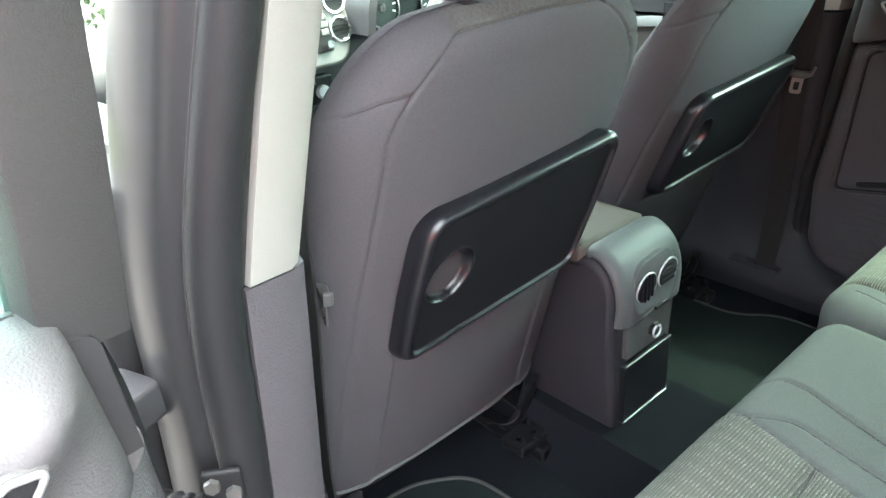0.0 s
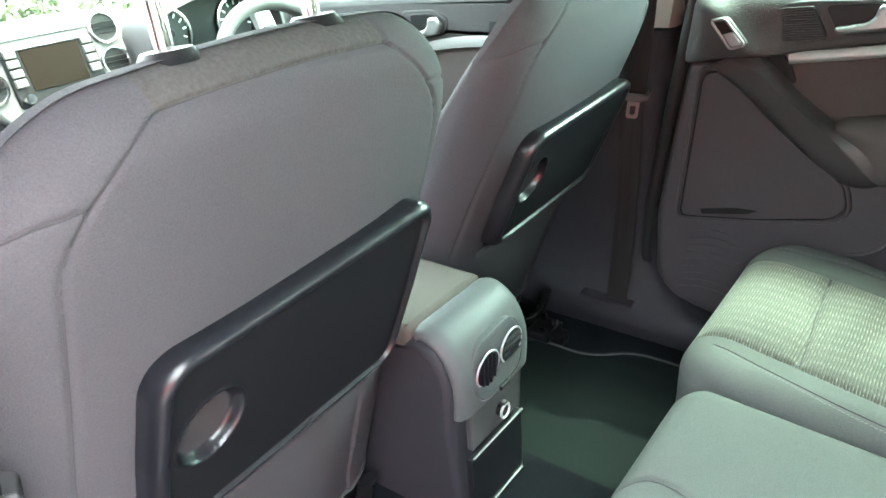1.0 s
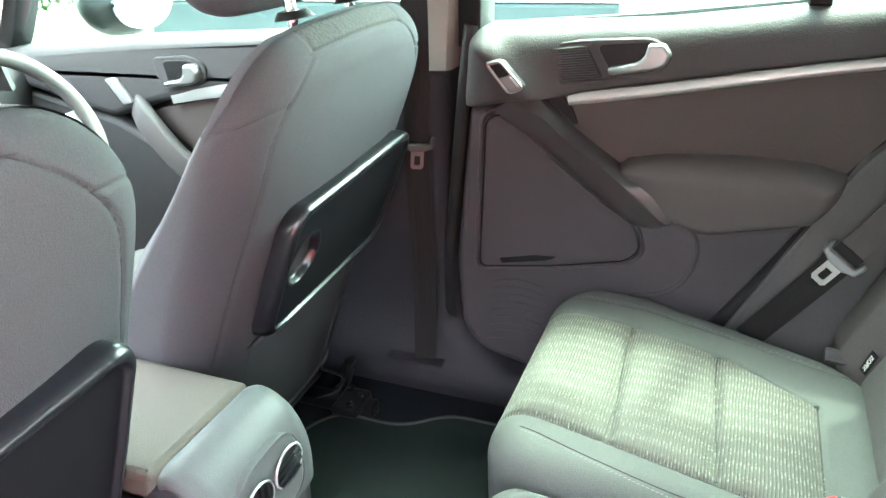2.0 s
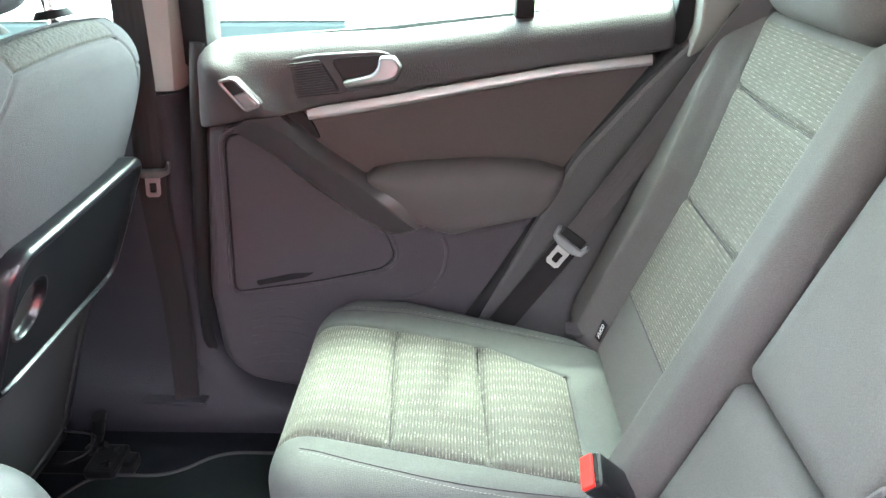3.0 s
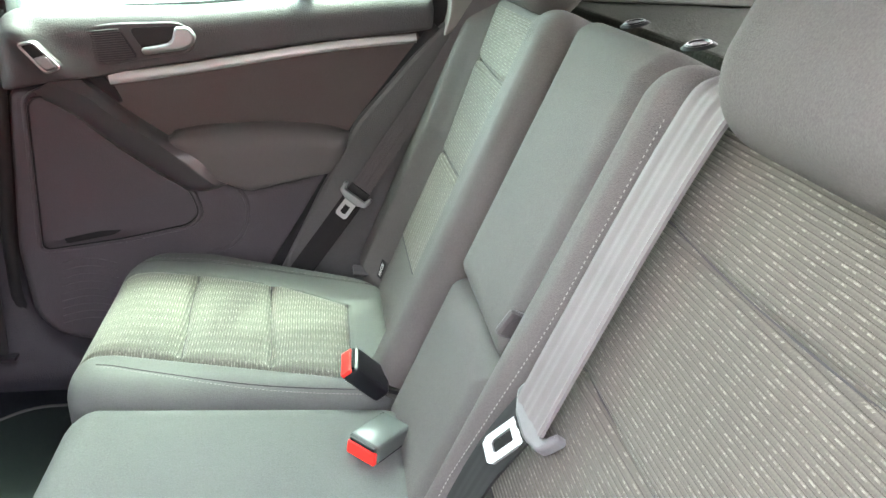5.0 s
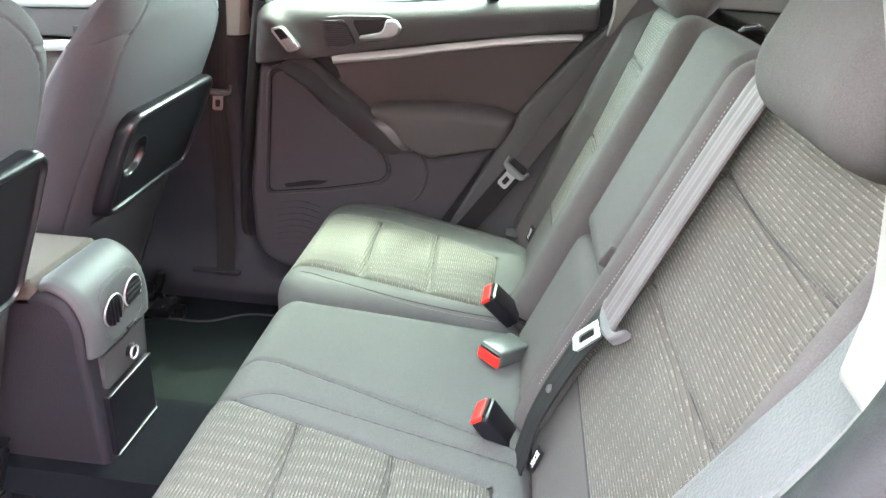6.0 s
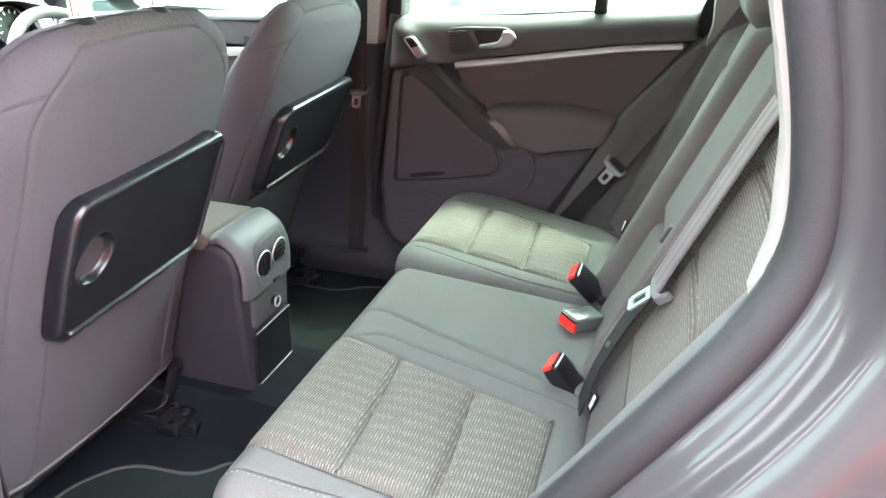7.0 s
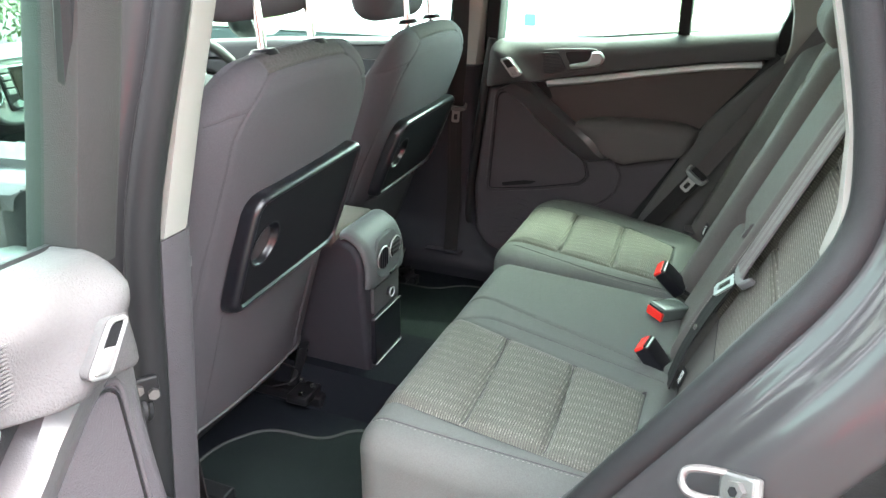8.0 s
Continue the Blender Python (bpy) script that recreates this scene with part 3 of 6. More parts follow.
def wheels():
    """Road wheels under the body: tyre, rim and spokes."""
    for x in (-1.62, 1.12):
        for sd in (-1, 1):
            c = Vector((x, sd * 0.76, 0.335))
            tyre = part("wheel", torus(bmesh.new(), c, (0, 1, 0), 0.245, 0.09, 40, 12), RUBBER, CAR, "black road tyre")
            part("rim", disc(bmesh.new(), c + Vector((0, sd * 0.035 - 0.015, 0)), (0, 1, 0), 0.185, 0.03, 32), DULL_STEEL, tyre, "grey alloy rim")
            for k in range(5):
                m = Matrix.Translation(c + Vector((0, sd * 0.058, 0))) @ Matrix.Rotation(k * 2 * math.pi / 5, 4, "Y")
                part("spoke", box(bmesh.new(), -0.022, 0.022, -0.012, 0.012, 0.02, 0.185, bevel=0.006, m=m), SATIN, tyre)


shell()
wheels()
part("trim_piping", tube(bmesh.new(), [(0.322, -0.728, 0.690), (0.434, -0.728, 0.858), (0.514, -0.728, 0.988), (0.586, -0.728, 1.113), (0.632, -0.728, 1.192)], 0.0055, 8, up=(0, 1, 0)), SIDE_TRIM, CAR, "ribbed edge of the side trim")
# Dark lip laid over the door's shut line, for its seal and gap shade.
_gap = [(-0.205, 0.712, 1.235), (-0.222, 0.712, 1.121), (-0.250, 0.712, 0.899), (-0.268, 0.712, 0.749), (-0.270, 0.712, 0.620), (-0.232, 0.712, 0.535), (-0.12, 0.712, 0.503), (0.10, 0.712, 0.508), (0.18, 0.712, 0.56), (0.288, 0.712, 0.712), (0.384, 0.712, 0.872), (0.450, 0.712, 0.990), (0.541, 0.712, 1.114), (0.622, 0.712, 1.222)]
part("rubber_seal", sweep(bmesh.new(), smooth_path(_gap, 5), ring(0.0135, 10, 0.011), up=(0, 1, 0), scale=lambda t: 1.0 + 0.7 * min(max((t - 0.55) / 0.1, 0), 1)), RUBBER, CAR, "dark lip standing for the door seal and its shaded gap")


# ---- doors ----
def make_rear_door(name, label, T, closed):
    """A rear door, drawn as the closed one on the side away from the open door, then laid by T."""
    D = thing(name, label, "car door", "rear doors", at=T(Vector((-0.25, 0.8, 0.5))))

    def P(pname, pts, back, front, m, lab="", bev=0.006, seg=3, r=0.012, tilt=0.0, parent=None):
        def w(p):
            k = max(p.z - 1.2, 0) * 0.22
            return T(Vector((p.x, p.y - (k if tilt else 0), p.z)))
        return part(pname, plate(bmesh.new(), rounded(pts, r) if r else pts, "y", back, front, bev, seg, w), m, parent or D, lab)
    # painted shell
    P("door_shell", [(-0.272, 0.60), (-0.225, 0.50), (0.14, 0.50), (0.30, 0.68), (0.46, 0.92), (0.60, 1.10), (0.665, 1.24), (0.64, 1.258), (-0.19, 1.215), (-0.235, 1.205)], 0.735, 0.885, PAINT, "metallic grey outer skin", 0.03)
    # trim panels
    xs = np.concatenate([np.linspace(-0.226, -0.14, 15), np.linspace(-0.135, 0.59, 60), [0.597, 0.603, 0.606]])
    low = np.interp(xs, (-0.226, -0.166, -0.11, -0.074, -0.03, 0.013, 0.134, 0.282, 0.427, 0.522, 0.606), (1.084, 1.098, 1.110, 1.116, 1.118, 1.127, 1.149, 1.175, 1.198, 1.210, 1.222))
    high = np.interp(xs, (-0.226, -0.194, -0.063, 0.135, 0.33, 0.52, 0.606), (1.222, 1.232, 1.238, 1.247, 1.268, 1.291, 1.297))
    fade = np.clip((xs + 0.115) / 0.12, 0, 1)
    face = 0.694 - 0.022 * (1 - fade * fade * (3 - 2 * fade)) + roll(xs + 0.226, 0.055, 0.070) + roll(0.606 - xs, 0.012, 0.012)
    cols = [(low, 0.085 + 0 * xs), (low, 0.010 + 0 * xs), (low + 0.003, 0.002 + 0 * xs), (low + 0.007, 0 * xs)]
    cols += [(low + 0.007 + (high - 0.05 - low - 0.007) * k / 6, 0 * xs) for k in range(1, 7)]
    cols += [(high - 0.05 + 0.05 * math.sin(radians(g)), 0.05 - 0.05 * math.cos(radians(g)) + 0 * xs) for g in range(9, 91, 9)]
    cols += [(high, 0.085 + 0 * xs)]
    rows = [[T(Vector((xs[q_] + 0.016 * np.clip((z[q_] - 1.11) / 0.14, 0, 1) * np.clip((-0.10 - xs[q_]) / 0.1, 0, 1), face[q_] + y[q_] - 0.021 * math.exp(-(((xs[q_] + 0.198 - 1.216 * (1.219 - z[q_])) * 0.635) / 0.027) ** 2) * (y[q_] < 0.06) * min(max((1.235 - z[q_]) / 0.03, 0), 1), z[q_]))) for z, y in cols] for q_ in range(len(xs))]
    n_ = len(cols)
    fs = [(q_ * n_ + k, q_ * n_ + (k + 1) % n_, (q_ + 1) * n_ + (k + 1) % n_, (q_ + 1) * n_ + k) for q_ in range(len(xs) - 1) for k in range(n_)]
    fs += [tuple(range(n_)), tuple(range((len(xs) - 1) * n_, len(xs) * n_))]
    put("upper_trim", mesh_from([v for r_ in rows for v in r_], fs, [TRIM], angle=50), D, "charcoal grained upper panel with switch shoulder")
    P("cloth_insert", [(-0.085, 1.104), (-0.01, 1.135), (0.26, 1.185), (0.562, 1.225), (0.585, 1.205), (0.44, 1.005), (0.392, 0.930), (0.19, 0.905), (0.08, 0.99)], 0.78, 0.712, INSERT, "dark cloth insert", 0.004)
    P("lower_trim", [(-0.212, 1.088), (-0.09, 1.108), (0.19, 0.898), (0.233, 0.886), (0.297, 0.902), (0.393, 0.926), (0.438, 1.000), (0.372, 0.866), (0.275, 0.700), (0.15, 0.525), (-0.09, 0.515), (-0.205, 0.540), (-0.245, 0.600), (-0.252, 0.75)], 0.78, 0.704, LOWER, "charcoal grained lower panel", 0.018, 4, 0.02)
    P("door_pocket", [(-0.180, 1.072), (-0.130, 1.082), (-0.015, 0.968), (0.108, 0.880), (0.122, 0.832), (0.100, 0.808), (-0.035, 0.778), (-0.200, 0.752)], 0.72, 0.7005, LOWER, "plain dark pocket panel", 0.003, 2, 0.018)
    rim = [(-0.184, 1.077), (-0.130, 1.088), (-0.012, 0.972), (0.114, 0.884), (0.129, 0.829), (0.104, 0.802), (-0.035, 0.771), (-0.206, 0.745)]
    bm = bmesh.new()
    path = [T(Vector((x, 0.7035, z))) for x, z in rounded(rim, 0.022, 4)]
    sweep(bm, path + [path[0], path[1]], ring(0.0050, 8), up=(T(Vector((0, 1, 0))) - T(Vector((0, 0, 0)))), closed_ends=False)
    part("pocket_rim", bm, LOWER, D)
    # Thin black bead stands for the shade along the pocket panel's edge.
    inner = [(x + (-0.02 - x) * 0.045, z + (0.91 - z) * 0.045) for x, z in rounded(rim, 0.022, 4)]
    path = [T(Vector((x, 0.7005, z))) for x, z in inner]
    part("pocket_shade_line", sweep(bmesh.new(), path + [path[0], path[1]], ring(0.0022, 6), up=(T(Vector((0, 1, 0))) - T(Vector((0, 0, 0)))), closed_ends=False), BLACK, D, "thin black line for the shade round the pocket panel")
    # Black plate laid on the panel for the shade inside the pocket slot.
    P("pocket_slot", [(-0.150, 0.766), (-0.055, 0.785), (-0.035, 0.797), (-0.080, 0.795), (-0.155, 0.778)], 0.71, 0.6990, BLACK, "black plate standing for the shaded pocket opening", 0.001, 1, 0.006)
    path = [T(Vector(v)) for v in smooth_path([(0.199, 0.706, 0.897), (0.219, 0.706, 0.862), (0.222, 0.706, 0.830), (0.208, 0.706, 0.784), (0.165, 0.706, 0.746), (0.06, 0.706, 0.722)], 5)]
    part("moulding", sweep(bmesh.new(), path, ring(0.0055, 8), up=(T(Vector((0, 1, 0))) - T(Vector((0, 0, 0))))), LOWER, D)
    bm = bmesh.new()
    for k in range(9):
        x0, x1, z = -0.185 + 0.002 * k, -0.06, 0.575 + 0.018 * k
        path = [T(Vector((x0 + (x1 - x0) * j / 6, 0.7035, z + 0.012 * math.sin(math.pi * j / 6)))) for j in range(7)]
        sweep(bm, path, ring(0.0016, 5), up=(T(Vector((0, 1, 0))) - T(Vector((0, 0, 0)))))
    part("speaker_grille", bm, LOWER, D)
    # silver strip
    bm = bmesh.new()
    path = [T(p) for p in smooth_path([(-0.022, 0.706, 1.112), (0.05, 0.705, 1.122), (0.134, 0.704, 1.136), (0.283, 0.704, 1.163), (0.428, 0.705, 1.187), (0.573, 0.706, 1.204)], 5)]
    sweep(bm, path, rounded([(-0.0120, -0.006), (0.0120, -0.006), (0.0120, 0.004), (0.004, 0.009), (-0.0120, 0.004)], 0.003, 2), up=(T(Vector((0, -1, 0))) - T(Vector((0, 0, 0)))), scale=lambda t: 1.0 - 0.25 * t)
    part("trim_strip", bm, SILVER, D, "satin silver strip")
    # armrest
    ax_ = np.linspace(0.068, 0.438, 34)
    zt_ = np.interp(ax_, (0.068, 0.090, 0.151, 0.284, 0.386, 0.438), (0.990, 1.010, 1.022, 1.030, 1.025, 1.010))
    zb_ = np.interp(ax_, (0.068, 0.114, 0.170, 0.203, 0.233, 0.297, 0.398, 0.438), (0.984, 0.962, 0.912, 0.898, 0.889, 0.906, 0.929, 0.985))
    ends = np.clip(np.minimum((ax_ - 0.066) / 0.055, (0.440 - ax_) / 0.030), 0, 1)
    out_ = 0.048 * np.sqrt(1 - (1 - ends) ** 2)
    rows = []
    for x_, t_, b_, o_ in zip(ax_, zt_, zb_, out_):
        r_ = min(0.040, (t_ - b_) * 0.45)
        sec = [(0.735, b_), (0.712 - o_ * 0.72, b_), (0.712 - o_ * 0.80, b_ + 0.004), (0.712 - o_ * 0.84, b_ + 0.012), (0.712 - o_ * 0.90, (b_ + t_ - r_) / 2)]
        sec += [(0.712 - o_ + o_ * (1 - math.cos(radians(g))), t_ - r_ + r_ * math.sin(radians(g))) for g in range(0, 91, 10)] + [(0.735, t_)]
        rows.append([T(Vector((x_, y_, z_))) for y_, z_ in sec])
    n_ = len(rows[0])
    fs = [(q_ * n_ + k, q_ * n_ + (k + 1) % n_, (q_ + 1) * n_ + (k + 1) % n_, (q_ + 1) * n_ + k) for q_ in range(len(rows) - 1) for k in range(n_)]
    fs += [tuple(range(n_)), tuple(range((len(rows) - 1) * n_, len(rows) * n_))]
    put("armrest", mesh_from([v for r_ in rows for v in r_], fs, [TRIM_SOFT], angle=60), D, "padded dark armrest")
    # pull bar: a ridge with a narrow upper face and a dark hollow underside
    stations = [((-0.175, 0.703, 1.083), (-0.150, 0.694, 1.092), (-0.128, 0.688, 1.106), (-0.085, 0.694, 1.122)),
                ((-0.100, 0.703, 1.040), (-0.088, 0.684, 1.050), (-0.060, 0.668, 1.084), (-0.045, 0.684, 1.091)),
                ((-0.048, 0.703, 0.993), (-0.034, 0.680, 1.008), (-0.018, 0.664, 1.050), (-0.006, 0.682, 1.056)),
                ((0.042, 0.703, 0.922), (0.050, 0.680, 0.938), (0.058, 0.664, 0.996), (0.073, 0.682, 0.999)),
                ((0.082, 0.703, 0.896), (0.094, 0.682, 0.908), (0.111, 0.665, 0.953), (0.135, 0.672, 0.962)),
                ((0.104, 0.703, 0.882), (0.135, 0.688, 0.886), (0.161, 0.672, 0.906), (0.176, 0.680, 0.922)),
                ((0.150, 0.706, 0.888), (0.175, 0.700, 0.893), (0.188, 0.696, 0.900), (0.199, 0.698, 0.904))]
    lines = [smooth_path([st[k] for st in stations], 5) for k in range(4)]
    cols_ = []
    for k in range(len(lines[0])):
        c0, c1, c2, c3 = (l_[k] for l_ in lines)
        away = Vector((0, 0.03, 0))
        ring_ = [c0 + away, c0, c0.lerp(c1, 0.5), c1, c1.lerp(c2, 0.5), c2.lerp(c1, 0.12), c2, c2.lerp(c3, 0.12), c2.lerp(c3, 0.6), c3, c3 + away]
        cols_.append([T(v) for v in ring_])
    m_ = len(cols_[0])
    fs = [(k * m_ + q_, k * m_ + (q_ + 1) % m_, (k + 1) * m_ + (q_ + 1) % m_, (k + 1) * m_ + q_) for k in range(len(cols_) - 1) for q_ in range(m_)]
    fs += [tuple(range(m_)), tuple(range((len(cols_) - 1) * m_, len(cols_) * m_))]
    put("pull_bar", mesh_from([v for c_ in cols_ for v in c_], fs, [GRIP], angle=40), D, "dark ridged pull bar")
    # Flat black sliver drawn where the hollow behind the grip is in shade.
    P("grip_hollow", [(-0.072, 1.113), (-0.034, 1.117), (-0.014, 1.092), (-0.004, 1.066), (-0.012, 1.062), (-0.040, 1.088)], 0.72, 0.7095, BLACK, "black plate standing for the shaded hollow behind the grip", 0.002, 1, 0.006)
    # tweeter cover and opener
    P("handle_bezel", [(-0.086, 1.203), (0.001, 1.217), (0.120, 1.223), (0.152, 1.200), (0.140, 1.168), (0.056, 1.153), (-0.048, 1.131)], 0.72, 0.6915, TRIM, "", 0.003, 2, 0.02)
    tw = P("tweeter_cover", [(-0.068, 1.199), (0.010, 1.209), (0.041, 1.154), (-0.046, 1.138)], 0.72, 0.6885, PILLAR, "fine ribbed tweeter cover", 0.002, 2, 0.012)
    bm = bmesh.new()
    for k in range(15):
        z = 1.141 + 0.0040 * k
        x0, x1 = -0.046 - 0.36 * (z - 1.141), 0.038 - 0.50 * (z - 1.151)
        path = [T(Vector((x0 + 0.006, 0.688, z + 0.002))), T(Vector((x1 - 0.006, 0.688, z + 0.010)))]
        sweep(bm, path, ring(0.0014, 5), up=(T(Vector((0, 1, 0))) - T(Vector((0, 0, 0)))))
    part("rib", bm, TRIM, tw)
    P("opener_recess", [(0.026, 1.210), (0.122, 1.217), (0.147, 1.196), (0.130, 1.170), (0.056, 1.158)], 0.715, 0.6895, BLACK, "", 0.002, 2, 0.014)
    P("opener", [(0.047, 1.174), (0.098, 1.185), (0.108, 1.196), (0.112, 1.215), (0.138, 1.216), (0.150, 1.199), (0.143, 1.182), (0.128, 1.174), (0.053, 1.162)], 0.690, 0.672, SATIN_LIGHT, "satin silver door opener", 0.006, 3, 0.006)
    # window switch
    P("switch_bezel", [(-0.162, 1.183), (-0.128, 1.190), (-0.084, 1.142), (-0.116, 1.127)], 0.70, 0.6490, TRIM, "", 0.003, 2, 0.010)
    sw_ = [(-0.156, 1.180), (-0.131, 1.186), (-0.090, 1.141), (-0.116, 1.131)]
    path = [T(Vector((x, 0.6485, z))) for x, z in rounded(sw_, 0.007, 4)]
    part("switch_rim", sweep(bmesh.new(), path + [path[0], path[1]], ring(0.0028, 8), up=(T(Vector((0, 1, 0))) - T(Vector((0, 0, 0)))), closed_ends=False), SATIN, D, "satin silver rim round the window switch")
    P("switch_well", [(-0.151, 1.178), (-0.131, 1.183), (-0.112, 1.163), (-0.133, 1.156)], 0.69, 0.6478, BLACK, "", 0.001, 1, 0.004)
    P("window_switch", [(-0.134, 1.157), (-0.112, 1.164), (-0.093, 1.142), (-0.114, 1.135)], 0.69, 0.6440, SATIN, "silver-grey window switch", 0.003, 2, 0.006)
    if not closed:
        # trim wrapped round the hinge edge, with its seal and the painted edge
        arc_ = [(-0.185 - 0.066 * math.sin(radians(a)), 0.770 - 0.068 * math.cos(radians(a))) for a in range(0, 91, 9)]
        arc_ = arc_ + [(x + 0.012, y + 0.006) for x, y in reversed(arc_)]
        bm = bmesh.new()
        rows_ = [[bm.verts.new(T(Vector((x - 0.012 * (1.09 - z) ** 2, y, z)))) for x, y in arc_] for z in (0.56, 0.7, 0.85, 1.0, 1.092)]
        for r0, r1 in zip(rows_, rows_[1:]):
            for i in range(len(arc_)):
                bm.faces.new((r0[i - 1], r0[i], r1[i], r1[i - 1]))
        bm.faces.new(rows_[0]), bm.faces.new(rows_[-1])
        part("edge_trim", bm, TRIM, D, "grained trim wrapped round the hinge edge")
        part("edge_seal", sweep(bmesh.new(), [T(Vector(v)) for v in smooth_path([(-0.25, 0.79, 0.56), (-0.252, 0.79, 0.9), (-0.25, 0.785, 1.1), (-0.225, 0.765, 1.23), (-0.175, 0.715, 1.42), (-0.14, 0.68, 1.54)], 5)], ring(0.011, 8), up=(0.3, 1, 0)), RUBBER, D, "black rubber edge seal")
        bm = box(bmesh.new(), -0.034, 0.030, -0.026, 0.026, -0.022, 0.022, bevel=0.006, seg=3, m=Matrix.Translation((-0.296, -0.884, 0.992)) @ Matrix.Rotation(radians(20), 4, "Z"))
        box(bm, -0.012, 0.018, -0.048, -0.020, -0.006, 0.014, bevel=0.004, m=Matrix.Translation((-0.296, -0.884, 0.992)))
        disc(bm, (-0.286, -0.898, 1.012), (0, 0, 1), 0.009, 0.012, 12)
        part("hinge", bm, mat("grey_hinge_paint", (0.04, 0.04, 0.043), 0.4, metal=0.3, grain=0.2, patch=0.3, pscale=30), D, "grey painted door hinge with its pin")
        part("check_strap", box(bmesh.new(), -0.07, 0.05, -0.008, 0.008, -0.014, 0.014, bevel=0.003, m=Matrix.Translation(T(Vector((-0.32, 0.775, 0.74))))), BLACK, D)
    # window frame and glass
    fr = bmesh.new()
    wpath = [(-0.214, 1.20), (-0.186, 1.40), (-0.150, 1.56), (-0.05, 1.660), (0.25, 1.672), (0.45, 1.660), (0.550, 1.60), (0.60, 1.50), (0.635, 1.40), (0.650, 1.26)]
    fy, fx, fw = (0.762, 0.0, 0.022) if closed else (0.785, -0.018, 0.034)
    path = [T(Vector((p.x + fx, fy - 0.22 * max(p.z - 1.2, 0), p.z))) for p in smooth_path([(x, 0, z) for x, z in wpath], 5)]
    sweep(fr, path, rounded([(-fw, -0.040), (fw, -0.040), (fw + 0.002, 0.0), (fw, 0.030), (-fw - 0.002, 0.036)], 0.006, 2), up=(T(Vector((0, 1, 0))) - T(Vector((0, 0, 0)))))
    part("window_frame", fr, BLACK if closed else mat("dark_frame_trim", (0.020, 0.019, 0.0195), 0.55, grain=0.3, scale=300, bump=0.3, patch=0.2), D, "black window frame" if closed else "dark window frame with rubber channel")
    P("window_divider", [(0.340, 1.27), (0.373, 1.27), (0.373, 1.66), (0.340, 1.66)], 0.788, 0.742, BLACK, "", 0.003, 1, 0, tilt=1)
    P("glass_pane", [(-0.23, 1.22), (0.352, 1.25), (0.352, 1.67), (-0.13, 1.66)], fy + 0.006, fy + 0.002, GLASS, "green tinted window glass", 0.0, 1, 0, tilt=1)
    P("glass_pane", [(0.360, 1.25), (0.655, 1.25), (0.60, 1.52), (0.53, 1.64), (0.360, 1.67)], 0.768, 0.764, GLASS, "green tinted quarter glass", 0.0, 1, 0, tilt=1)
    if closed:
        P("frame_corner", [(0.598, 1.222), (0.630, 1.222), (0.662, 1.275), (0.655, 1.37), (0.626, 1.37), (0.604, 1.300)], 0.775, 0.722, RUBBER, "black corner of the window frame", 0.004, 2, 0.008, tilt=1)
    # rubber wiper along the window
    bm = bmesh.new()
    tube_path = [T(Vector(p)) for p in ((-0.19, 0.772, 1.225), (0.10, 0.772, 1.244), (0.34, 0.772, 1.268), (0.63, 0.772, 1.290))]
    sweep(bm, tube_path, ring(0.007, 6), up=(0, 0, 1))
    part("window_seal", bm, RUBBER, D)
    return D


OPEN = radians(84)
HINGE = Vector((-0.40, -0.86, 0))
PIVOT = Vector((-0.273, -0.772, -0.036))


def as_closed(p):
    return Vector(p)


def as_open(p):
    """Mirrors the door to the other side and swings it about its hinge."""
    q = Vector((p[0], -p[1], p[2])) - HINGE
    c, s = math.cos(OPEN), -math.sin(OPEN)
    k = max(q.z - 1.2, 0)
    return Vector((q.x * c - q.y * s - 0.04 * k, q.x * s + q.y * c + 0.18 * k, q.z)) + PIVOT


make_rear_door("rear_door", "closed dark-trimmed rear door with a silver strip and green tinted window", as_closed, True)
make_rear_door("rear_door", "open rear door swung wide on its hinges, sunlit dark trim", as_open, False)


